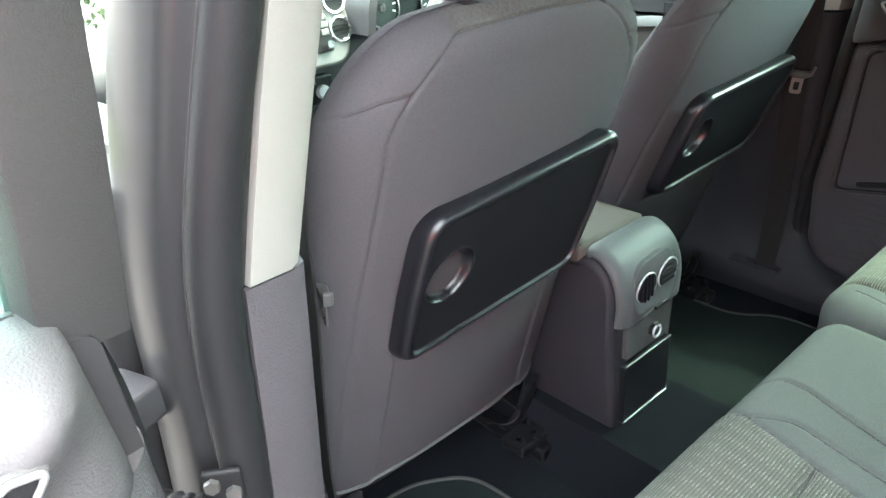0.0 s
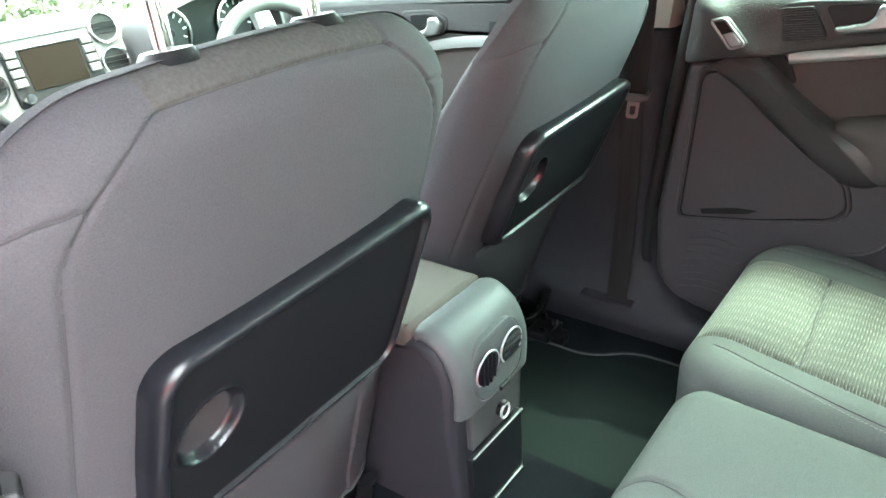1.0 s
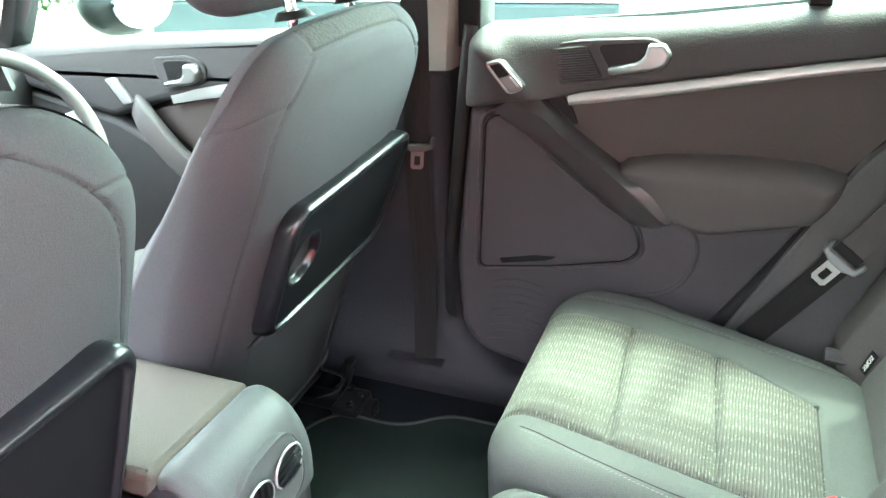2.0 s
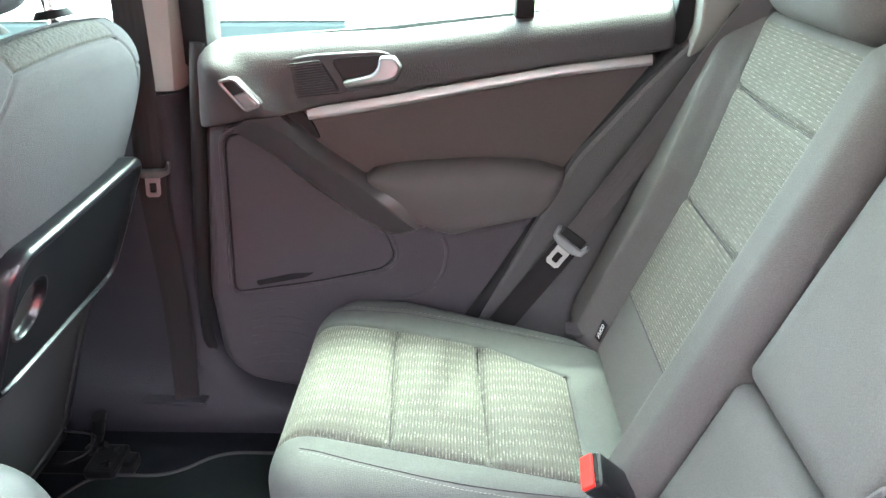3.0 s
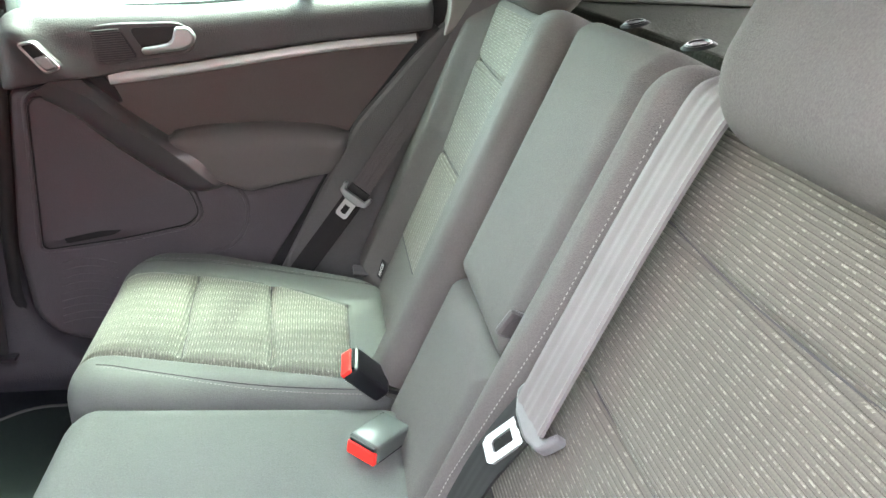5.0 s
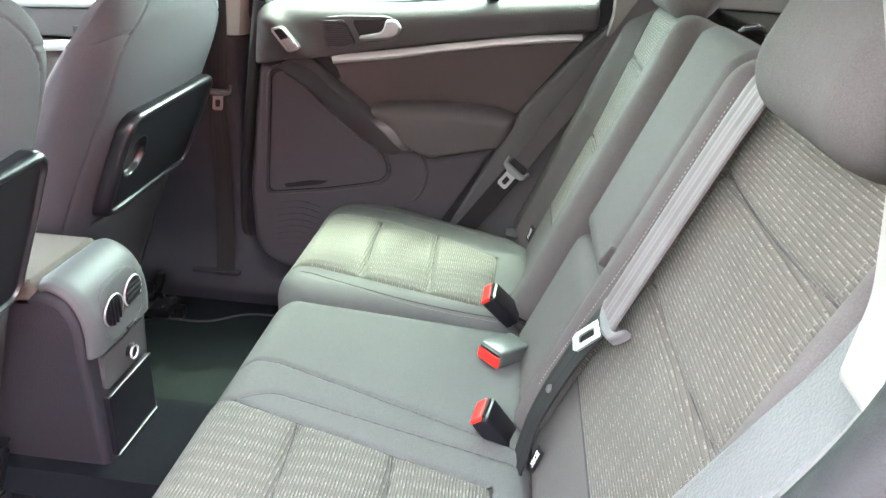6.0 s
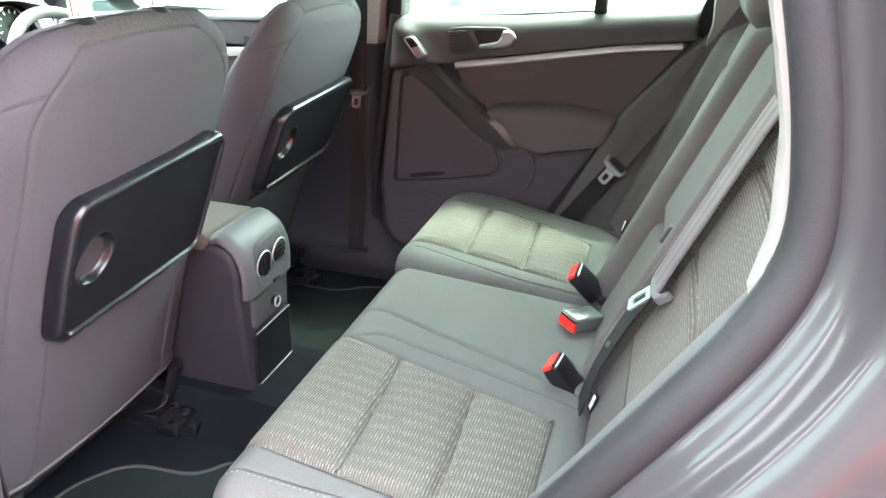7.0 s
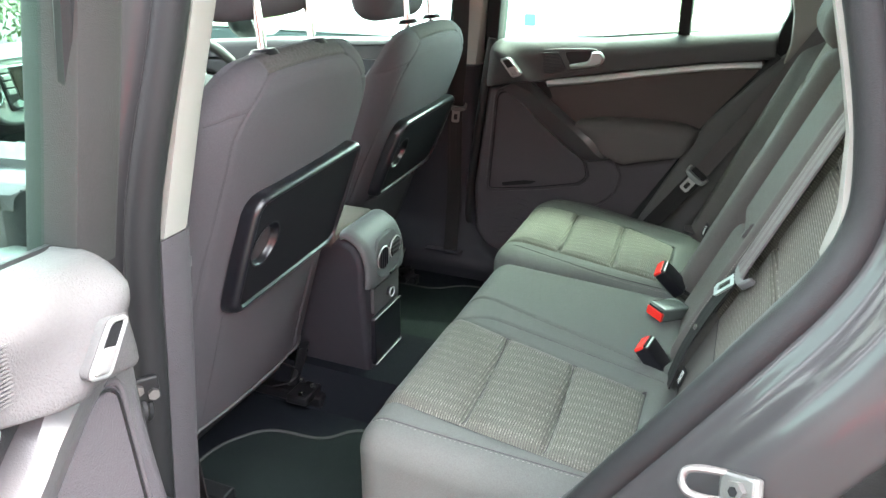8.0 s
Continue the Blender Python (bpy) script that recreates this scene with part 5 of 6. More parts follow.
def back_stitches(S, line, z0, z1, h):
    bm = bmesh.new()
    for k in range(int((z1 - z0) / 0.0055)):
        z = z0 + 0.0055 * k
        m = Matrix.Translation((back_plane(z) - h * 0.922, float(line(z)), z + h * 0.387)) @ Matrix.Rotation(radians(22.8), 4, "Y")
        box(bm, -0.0005, 0.0005, -0.00035, 0.00035, -0.0013, 0.0013, m=m)
    part("stitching", bm, STITCH, S, "pale seam stitching", smooth=False)


back_stitches(L, lambda z: -0.198 + 0.03 * np.clip((1.05 - z) / 0.2, 0, 1), 0.82, 1.27, 0.0175)
back_stitches(L, lambda z: -0.590, 0.86, 1.26, 0.0080)
headrest(R, 0.412, 1.296, 0.020, 0.160)
headrest(L, -0.412, 1.272, 0.022)


# ---- centre console ----
def console():
    C = thing("centre_console", "dark centre console with rear air vents and a small bin", "console", at=(-0.3, -0.015, 0.5))
    CAP = mat("satin_grey_console_cap", (0.055, 0.058, 0.060), 0.48, bump=0.15, bscale=500, patch=0.1, grain=0.1)
    yl, yr = -0.116, 0.084
    SIDE = mat("console_side_plastic", (0.019, 0.018, 0.022), 0.55, grain=0.2, scale=300, bump=0.4, bscale=420, patch=0.2, pscale=5)
    side = rounded([(-0.75, 0.43), (-0.236, 0.43), (-0.238, 0.70), (-0.236, 0.80), (-0.258, 0.845), (-0.30, 0.858), (-0.75, 0.83)], 0.025)

    def slim(p):
        k = min(max((0.74 - p.z) / 0.26, 0), 1)
        return Vector((p.x, -0.016 + (p.y + 0.016) * (1 - 0.22 * k * k * (3 - 2 * k)), p.z))
    part("console_body", plate(bmesh.new(), side, "y", yr, yl, 0.014, 4, slim), SIDE, C, "charcoal plastic body")
    cap = smooth_path([(-0.298, 0, 0.866), (-0.285, 0, 0.870), (-0.265, 0, 0.864), (-0.243, 0, 0.846), (-0.228, 0, 0.815), (-0.223, 0, 0.78), (-0.225, 0, 0.738)], 5)
    bm = bmesh.new()
    w = (yr - yl) / 2 - 0.003
    sweep(bm, [p + Vector((0, (yl + yr) / 2, 0)) for p in cap], rounded([(-w, -0.010), (w, -0.010), (w, -0.004), (w - 0.005, 0.003), (w - 0.020, 0.008), (-w + 0.020, 0.008), (-w + 0.005, 0.003), (-w, -0.004)], 0.006, 4), up=lambda i: Vector((0.6, 0, 0.8)) if i < 20 else Vector((1, 0, 0.2)))
    part("rear_cap", bm, CAP, C, "satin grey curved cap")
    part("lid", plate(bmesh.new(), rounded([(-0.78, -0.116), (-0.305, -0.116), (-0.305, 0.078), (-0.78, 0.078)], 0.012), "z", 0.835, 0.874, 0.012, 3), mat("warm_grey_lid_cover", (0.066, 0.059, 0.053), 0.8, grain=0.3, scale=500, bump=0.3, bscale=500, patch=0.2, spec=0.08), C, "padded warm grey armrest lid")
    # vents
    def tilt(p):
        return Vector((p.x - 0.12 * max(p.z - 0.76, 0), p.y, p.z))
    cy, cz = -0.016, 0.795
    oval = rounded([(cy - 0.066, cz - 0.052), (cy + 0.066, cz - 0.045), (cy + 0.066, cz + 0.055), (cy - 0.066, cz + 0.048)], 0.05, 6)
    vp = part("vent_plate", plate(bmesh.new(), oval, "x", -0.232, -0.212, 0.004, 2, tilt), CAP, C, "satin grey oval vent plate")
    rim = [tilt(Vector((-0.2125, y, z))) for y, z in oval]
    part("chrome_rim", sweep(bmesh.new(), rim + rim[:2], ring(0.0009, 6), up=(1, 0, 0), closed_ends=False), CAP, vp)
    for k, vy in enumerate((-0.048, 0.018)):
        o = tilt(Vector((-0.2115, vy, cz + 0.004 + 0.004 * k)))
        part("air_vent", disc(bmesh.new(), o, (1, 0, -0.08), 0.0285, 0.003, 28), BLACK, vp)
        part("vent_ring", torus(bmesh.new(), o + Vector((0.002, 0, 0)), (1, 0, -0.08), 0.0290, 0.0018, 28, 6), SILVER, vp)
        for j in range(4):
            bm = bmesh.new()
            if k == 0:
                dy = -0.016 + 0.0105 * j
                hh = math.sqrt(0.026 ** 2 - dy ** 2)
                box(bm, o.x + 0.0025, o.x + 0.007, o.y + dy - 0.002, o.y + dy + 0.0015, o.z - hh, o.z + hh)
            else:
                dz = -0.016 + 0.0105 * j
                hh = math.sqrt(0.026 ** 2 - dz ** 2)
                box(bm, o.x + 0.0025, o.x + 0.006, o.y - hh, o.y + hh, o.z + dz - 0.001, o.z + dz + 0.002)
            part("slat", bm, GLOSS, vp)
    part("vent_dial", boxed(-0.212, -0.206, -0.024, 0.002, 0.744, 0.752, bevel=0.002), BLACK, vp)
    # socket
    part("socket_recess", plate(bmesh.new(), rounded([(-0.078, 0.652), (0.062, 0.652), (0.062, 0.722), (-0.078, 0.722)], 0.008), "x", -0.24, -0.2285, 0.002, 1), TRIM, C)
    so = part("power_socket", disc(bmesh.new(), (-0.229, 0.002, 0.684), (1, 0, 0), 0.012, 0.010, 20), BLACK, C)
    part("socket_ring", torus(bmesh.new(), (-0.218, 0.002, 0.684), (1, 0, 0), 0.0120, 0.0022, 20, 6), SILVER, so, "chrome socket ring")
    part("socket_tab", boxed(-0.224, -0.216, -0.003, 0.007, 0.697, 0.702, bevel=0.001), TRIM, so)
    # bin
    b = part("bin_door", plate(bmesh.new(), rounded([(-0.082, 0.508), (0.068, 0.508), (0.068, 0.640), (-0.082, 0.640)], 0.006), "x", -0.24, -0.2265, 0.003, 2), GLOSS, C, "black bin door with bright edges")
    part("edge_strip", boxed(-0.2275, -0.2235, -0.080, 0.066, 0.640, 0.6418, bevel=0.0006), SATIN, b)
    part("edge_strip", boxed(-0.2275, -0.2240, -0.080, 0.066, 0.512, 0.5135, bevel=0.0006), SATIN, b)
    # handbrake and gear lever tunnel ahead
    part("tunnel_tray", boxed(-1.30, -0.74, -0.12, 0.12, 0.45, 0.74, bevel=0.02), TRIM, C)
    part("gear_lever", tube(bmesh.new(), [(-1.05, 0, 0.74), (-1.04, 0, 0.82), (-1.03, 0, 0.88)], 0.02, 10, up=(1, 0, 0)), BLACK, C)


console()


# ---- mats ----
def floor_mat(pts, label):
    M_ = thing("floor_mat", label, "floor mat", "rear floor mats", at=(pts[0][0], pts[0][1], 0.42))
    out = rounded(pts, 0.05, 6)
    part("carpet_pad", plate(bmesh.new(), out, "z", 0.4215, 0.431, 0.003, 2), MAT_PILE, M_)
    path = [Vector((x, y, 0.4305)) for x, y in out]
    part("bound_edge", sweep(bmesh.new(), path + path[:2], ring(0.005, 6, 0.0035), closed_ends=False), mat("mat_binding", (0.035, 0.036, 0.036), 0.9, grain=0.3, spec=0.05), M_, "stitched edge binding")


floor_mat([(-0.47, -0.60), (0.12, -0.60), (0.12, -0.24), (-0.20, -0.24), (-0.25, -0.31), (-0.40, -0.32), (-0.47, -0.42)], "dark carpet mat with a bound wavy edge on the cabin floor")
floor_mat([(-0.52, 0.150), (0.12, 0.150), (0.12, 0.60), (-0.24, 0.60), (-0.32, 0.53), (-0.47, 0.53), (-0.52, 0.46)], "dark carpet mat with a bound wavy edge on the cabin floor")


# ---- seat belts ----
def webbing(bm, pts, width, thick, out, folds=0.15):
    """A flat belt along a line; out: the way its face looks."""
    path = smooth_path(pts, 8)
    h, w = thick / 2, width / 2
    fold = [(w * (1 - 2 * k / 16), h * (1.0 + folds * (0.9 * math.sin(k * 1.9) + 0.6 * math.sin(k * 0.83 + 1)))) for k in range(17)]
    prof = [(-w, -h), (-w * 0.5, -h), (w * 0.5, -h), (w, -h)] + fold
    return sweep(bm, path, prof, up=out)


# Shade-darkened copy of the belt webbing, also used for the dark buckle straps.
BELT_LAP = mat("dark_shaded_webbing", (0.010, 0.0095, 0.010), 0.7, grain=0.3, scale=900, patch=0.1)
TONGUE = mat("dark_tongue_plastic", (0.055, 0.054, 0.055), 0.35, grain=0.1, patch=0.2)


def tongue(parent, at, along, face, k=1.0, body=None, dull=False):
    """A belt tongue: a plastic bow with a slotted steel plate below it."""
    at, a, f = Vector(at), Vector(along).normalized(), Vector(face).normalized()
    s = a.cross(f).normalized()
    f = s.cross(a)
    m = Matrix(((s.x, a.x, f.x, at.x), (s.y, a.y, f.y, at.y), (s.z, a.z, f.z, at.z), (0, 0, 0, 1)))
    bm = bmesh.new()
    bow = rounded([(-0.034, 0.006), (-0.031, -0.014), (-0.012, -0.022), (0.012, -0.022), (0.031, -0.014), (0.034, 0.006), (0.027, 0.008), (0.024, -0.006), (-0.024, -0.006), (-0.027, 0.008)], 0.004, 3)
    plate(bm, [(x * k, y * k) for x, y in bow], "z", -0.004, 0.009, 0.004, 3, lambda p: m @ p)
    t = part("belt_tongue", bm, body or TONGUE, parent, "plastic belt tongue")
    bm = bmesh.new()
    o = [(-0.013, -0.018), (-0.013, -0.055), (-0.009, -0.060), (0.009, -0.060), (0.013, -0.055), (0.013, -0.018)]
    i = [(-0.006, -0.032), (-0.006, -0.050), (-0.004, -0.052), (0.004, -0.052), (0.006, -0.050), (0.006, -0.032)]
    V = [[bm.verts.new(m @ Vector((x * k, y * k, z))) for x, y in L] for z in (0.0, 0.003) for L in (o, i)]
    n = 6
    for j in range(n):
        q = (j + 1) % n
        bm.faces.new((V[0][j], V[0][q], V[1][q], V[1][j])), bm.faces.new((V[2][j], V[3][j], V[3][q], V[2][q]))
        bm.faces.new((V[0][j], V[2][j], V[2][q], V[0][q])), bm.faces.new((V[1][j], V[1][q], V[3][q], V[3][j]))
    part("steel_plate", bm, DULL_STEEL if dull else BRIGHT_STEEL, t, "dull slotted steel plate" if dull else "bright slotted steel plate", smooth=False)
    return t


def rear_belts():
    B = thing("seat_belt", "dark webbing belt hanging beside the rear side trim", "seat belt", "seat belts", at=(0.36, 0.64, 0.74))
    line = [(0.462, 0.656, 0.902), (0.51, 0.652, 0.98), (0.585, 0.645, 1.10), (0.66, 0.635, 1.23), (0.73, 0.60, 1.36)]
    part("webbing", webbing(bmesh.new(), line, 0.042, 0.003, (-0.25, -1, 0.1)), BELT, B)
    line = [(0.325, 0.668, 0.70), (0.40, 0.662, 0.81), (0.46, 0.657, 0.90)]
    part("webbing", webbing(bmesh.new(), line, 0.046, 0.003, (-0.25, -1, 0.1)), BELT_LAP, B, "lower webbing with shade in its colour")
    tongue(B, (0.452, 0.651, 0.893), (0.55, -0.03, 0.8), (-0.25, -1, 0.1), 1.05, mat("pale_grey_plastic", (0.16, 0.17, 0.17), 0.4))
    part("anchor_strap", webbing(bmesh.new(), [(0.440, 0.572, 0.752), (0.478, 0.575, 0.750), (0.514, 0.578, 0.778)], 0.024, 0.007, (-0.4, -0.5, 0.8)), TRIM, B, "grey plastic anchor arm behind the cushion")
    B = thing("seat_belt", "grey webbing belt across the rear backrest, unfastened", "seat belt", "seat belts", at=(0.52, -0.25, 0.74))
    off = lambda y, z, k=0.052: (back_plane(z) - k, y, z + 0.3 * k)
    line = [off(-0.240, 0.985, 0.014), off(-0.238, 1.05, 0.014), off(-0.236, 1.16, 0.014), off(-0.238, 1.25, 0.014), off(-0.242, 1.298, 0.010), (back_plane(1.30) + 0.030, -0.238, 1.312), (back_plane(1.30) + 0.075, -0.238, 1.290)]
    part("webbing", webbing(bmesh.new(), [(x, y - 0.006, z) for x, y, z in line], 0.063, 0.003, (-0.93, -0.1, 0.33), folds=0.75), BELT_LIT, B)
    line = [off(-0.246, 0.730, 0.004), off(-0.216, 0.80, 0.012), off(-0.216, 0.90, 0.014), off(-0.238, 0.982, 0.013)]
    part("webbing", webbing(bmesh.new(), line, 0.054, 0.003, (-0.93, -0.1, 0.33)), BELT_LAP, B, "lower webbing with shade in its colour")
    tongue(B, (back_plane(1.0) - 0.004, -0.244, 0.992), (0.66, -0.16, 0.73), (-0.72, -0.16, 0.68), 1.28, mat("grey_tongue_plastic", (0.085, 0.082, 0.084), 0.4, grain=0.2, patch=0.2))
    part("button_stop", disc(bmesh.new(), off(-0.212, 0.845, 0.014), (-0.93, -0.1, 0.33), 0.007, 0.005, 16, 0.005), TRIM_SOFT, B)
    # front belts along the pillars
    for s, tz in ((1, 1.035), (-1, 1.03)):
        B = thing("seat_belt", "dark front seat belt hanging along the door pillar", "seat belt", "seat belts", at=(-0.34, s * 0.68, 0.5))
        line = [(-0.313, s * 0.645, 0.515), (-0.312, s * 0.655, 0.56), (-0.308, s * 0.668, 0.75), (-0.302, s * 0.652, 1.0), (-0.288, s * 0.648, 1.2), (-0.268, s * 0.612, 1.5)]
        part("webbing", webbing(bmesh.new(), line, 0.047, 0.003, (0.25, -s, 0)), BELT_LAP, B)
        tongue(B, (-0.292, s * 0.640, tz), (0.1, 0, 1), (0.4, -s, 0), 0.95, dull=True)
        if s > 0:
            part("anchor_cover", boxed(-0.400, -0.270, 0.632, 0.668, 0.5235, 0.5300, bevel=0.002), PILLAR, B)


rear_belts()


# ---- belt buckles ----
def buckle(at, up, side, label, flat=False):
    """A black belt buckle with a red button at its upper end."""
    K = thing("belt_buckle", label, "belt buckle", "belt buckles", at=at)
    at, u, s = Vector(at), Vector(up).normalized(), Vector(side).normalized()
    f = s.cross(u).normalized()
    s = u.cross(f)
    m = Matrix(((s.x, f.x, u.x, at.x), (s.y, f.y, u.y, at.y), (s.z, f.z, u.z, at.z), (0, 0, 0, 1)))
    # The flat buckle's black plastic is lightened for its lit upper face.
    part("housing", box(bmesh.new(), -0.026, 0.026, -0.0155, 0.0155, -0.076, 0.0, bevel=0.006, seg=3, m=m), GLOSS if not flat else mat("lit_buckle_plastic", (0.058, 0.066, 0.062), 0.25, patch=0.1), K, "black plastic housing")
    part("red_button", box(bmesh.new(), -0.024, 0.024, -0.014, 0.006, -0.004, 0.004, bevel=0.002, m=m), RED, K, "red release button")
    part("slot_bar", box(bmesh.new(), -0.021, 0.021, 0.007, 0.012, -0.003, 0.003, bevel=0.001, m=m), BLACK, K)
    part("emblem", box(bmesh.new(), -0.011, 0.011, -0.0165, -0.015, -0.050, -0.028, bevel=0.0005, m=m), BLACK, K)
    base = m @ Vector((0, 0, -0.066))
    part("strap", webbing(bmesh.new(), [base, base + Vector((0.035, 0, -0.012)), Vector((0.53, at.y + 0.012, 0.715)), Vector((0.56, at.y + 0.02, 0.70))], 0.04, 0.006, (0, 0.1, 1)), BELT_LAP, K)
    return K


buckle((0.418, 0.160, 0.796), (-0.62, -0.10, 0.62), (0.15, 1, 0.12), "black belt buckle with red button, upright by the single seat")
buckle((0.430, -0.004, 0.762), (-0.66, -0.72, 0.10), (-0.72, 0.66, 0.05), "belt buckle lying flat on the bench, red button forward", True)
buckle((0.428, -0.180, 0.776), (-0.55, 0.05, 0.65), (0.15, 1, 0.10), "black belt buckle with red button, standing on the bench")


# ---- small labels on the backrests ----
def text_mesh(words, size, m, material, depth=0.0004):
    cu = bpy.data.curves.new("words", "FONT")
    cu.body, cu.size, cu.extrude, cu.align_x, cu.align_y = words, size, depth, "CENTER", "CENTER"
    ob = bpy.data.objects.new("words", cu)
    scene.collection.objects.link(ob)
    me = bpy.data.meshes.new_from_object(ob.evaluated_get(bpy.context.evaluated_depsgraph_get()))
    bpy.data.objects.remove(ob)
    me.transform(m)
    me.materials.clear()
    me.materials.append(material)
    return me


def fabric_tag(at, right, up, words, w, h, group):
    """A woven tag with words; right and up lie along its face."""
    at, r, u = Vector(at), Vector(right).normalized(), Vector(up).normalized()
    n = r.cross(u).normalized()
    u = n.cross(r)
    m = Matrix(((r.x, u.x, n.x, at.x), (r.y, u.y, n.y, at.y), (r.z, u.z, n.z, at.z), (0, 0, 0, 1)))
    T_ = thing("fabric_tag", "small black woven tag with white capital letters", "tag", group, at=at)
    part("tag_cloth", box(bmesh.new(), -w / 2, w / 2, -h / 2, h / 2, -0.0015, 0.0, bevel=0.0005, m=m), BLACK, T_)
    put("lettering", text_mesh(words, h * 0.66, m @ Matrix.Translation((0, 0, 0.0008)), LABEL), T_, "white woven letters")


for _y, _z, _d in ((0.540, 0.768, -0.007), (0.274, 0.788, -0.006), (-0.264, 0.768, 0.004)):
    fabric_tag((back_plane(_z) + _d, _y, _z), (-0.25, 0.15, -1), (0.5, -0.85, 0), "ISOFIX", 0.042, 0.015, "anchor tags")
fabric_tag((-0.352, -0.618, 1.198), (0.35, 0.1, 0.95), (-0.75, 0.6, 0.25), "AIRBAG", 0.055, 0.018, "airbag tags")


# ---- rear seat fittings ----
for _y in (0.108, -0.064):
    G = thing("headrest_guide", "dark oval headrest guide on the middle backrest", "headrest guide", "headrest guides", at=(0.785, _y, 1.318))
    part("collar", disc(bmesh.new(), (0.775, _y, 1.3125), (-0.25, 0, 1), 0.019, 0.003, 24, 0.015), BLACK, G)
    part("collar_ring", torus(bmesh.new(), (0.774, _y, 1.3155), (-0.25, 0, 1), 0.012, 0.0016, 24, 6), GLOSS, G)
_bm = bmesh.new()
box(_bm, -0.020, 0.012, -0.0055, 0.0055, -0.019, 0.019, bevel=0.005, m=Matrix.Translation((back_plane(1.010) - 0.004, -0.112, 1.010)) @ Matrix.Rotation(radians(24), 4, "Y") @ Matrix.Rotation(radians(14), 4, "X"))
part("pull_loop", _bm, BELT, bpy.data.objects["fold_down_armrest"], "grey fabric pull loop")


# ---- dashboard and wheel ----
def dashboard():
    D = thing("dashboard", "grey moulded dashboard with radio, round vents and dials", "dashboard", at=(-1.5, 0, 0.8))
    prof = [Vector((x, 0, z)) for x, z in rounded([(-1.79, 1.04), (-1.45, 1.155), (-1.365, 1.145), (-1.345, 1.09), (-1.38, 0.98), (-1.44, 0.80), (-1.60, 0.62), (-1.79, 0.62)], 0.03, 5)]
    bm = bmesh.new()
    rows = []
    for y in (-0.735, -0.70, -0.3, 0.0, 0.3, 0.70, 0.735):
        k = 0.03 if abs(y) > 0.71 else 0.0
        rows.append([bm.verts.new((p.x - k, y, p.z - k * 0.5)) for p in prof])
    for r0, r1 in zip(rows, rows[1:]):
        for i in range(len(prof)):
            bm.faces.new((r0[i - 1], r0[i], r1[i], r1[i - 1]))
    bm.faces.new(rows[0]), bm.faces.new(rows[-1])
    part("dash_pad", bm, TRIM, D, "charcoal dash pad")
    FACE = mat("silver_grey_fascia", (0.10, 0.10, 0.10), 0.5, metal=0.3, patch=0.1, grain=0.1)

    def tip(p):
        return Vector((p.x - 0.28 * (p.z - 1.15) - 0.0, p.y, p.z))
    st = part("fascia", plate(bmesh.new(), rounded([(-0.185, 1.232), (0.150, 1.232), (0.160, 1.12), (0.120, 1.035), (-0.150, 1.035), (-0.195, 1.12)], 0.05, 5), "x", -1.40, -1.318, 0.012, 3, tip), FACE, D, "silver-grey centre stack")
    part("radio", plate(bmesh.new(), rounded([(-0.118, 1.195), (0.082, 1.195), (0.082, 1.075), (-0.118, 1.075)], 0.008), "x", -1.34, -1.312, 0.004, 2, tip), BLACK, st, "black radio with a dark screen")
    part("screen", plate(bmesh.new(), rounded([(-0.080, 1.185), (0.045, 1.185), (0.045, 1.105), (-0.080, 1.105)], 0.003), "x", -1.33, -1.3105, 0.001, 1, tip), mat("dark_screen", (0.008, 0.0055, 0.004), 0.45, patch=0.2, spec=0.05), st)
    part("disc_slot", plate(bmesh.new(), [(-0.095, 1.187), (0.06, 1.187), (0.06, 1.190), (-0.095, 1.190)], "x", -1.33, -1.309, 0.0005, 1, tip), CHROME, st)
    for yy in (-0.100, 0.064):
        for j in range(4):
            part("radio_key", plate(bmesh.new(), rounded([(yy - 0.012, 1.118 + 0.019 * j), (yy + 0.012, 1.118 + 0.019 * j), (yy + 0.012, 1.133 + 0.019 * j), (yy - 0.012, 1.133 + 0.019 * j)], 0.002, 2), "x", -1.33, -1.306, 0.002, 1, tip), FACE, st)
        part("radio_knob", disc(bmesh.new(), tip(Vector((-1.312, yy, 1.092))), (1, 0, 0.28), 0.012, 0.018, 18, 0.010), CHROME, st)
    for yy in (-0.158, 0.118):
        for zz in (1.198, 1.125):
            o = tip(Vector((-1.318, yy, zz)))
            part("round_vent", disc(bmesh.new(), o, (1, 0, 0.28), 0.031, 0.003, 24), BLACK, st)
            part("vent_ring", torus(bmesh.new(), o + Vector((0.003, 0, 0)), (1, 0, 0.28), 0.032, 0.004, 24, 6), CHROME, st)
            for j in range(3):
                part("slat", box(bmesh.new(), 0.003, 0.007, -0.026, 0.026, -0.013 + 0.011 * j, -0.010 + 0.011 * j, m=Matrix.Translation(o)), BLACK, st)
    part("stack_strip", plate(bmesh.new(), [(-0.13, 1.207), (0.09, 1.207), (0.09, 1.222), (-0.13, 1.222)], "x", -1.33, -1.3145, 0.001, 1, tip), SILVER, st)
    hv = part("heater_panel", plate(bmesh.new(), rounded([(-0.13, 1.005), (0.10, 1.005), (0.09, 0.925), (-0.12, 0.925)], 0.02), "x", -1.44, -1.345, 0.006, 2), BLACK, D, "black heater panel with silver knobs")
    for yy in (-0.085, 0.055):
        part("heater_knob", disc(bmesh.new(), (-1.345, yy, 0.960), (1, 0, 0.2), 0.020, 0.016, 20, 0.018), SILVER, hv)
    for j in range(6):
        part("heater_key", boxed(-1.346, -1.340, -0.055 + 0.016 * j, -0.043 + 0.016 * j, 0.985, 0.995, bevel=0.001), FACE, hv)
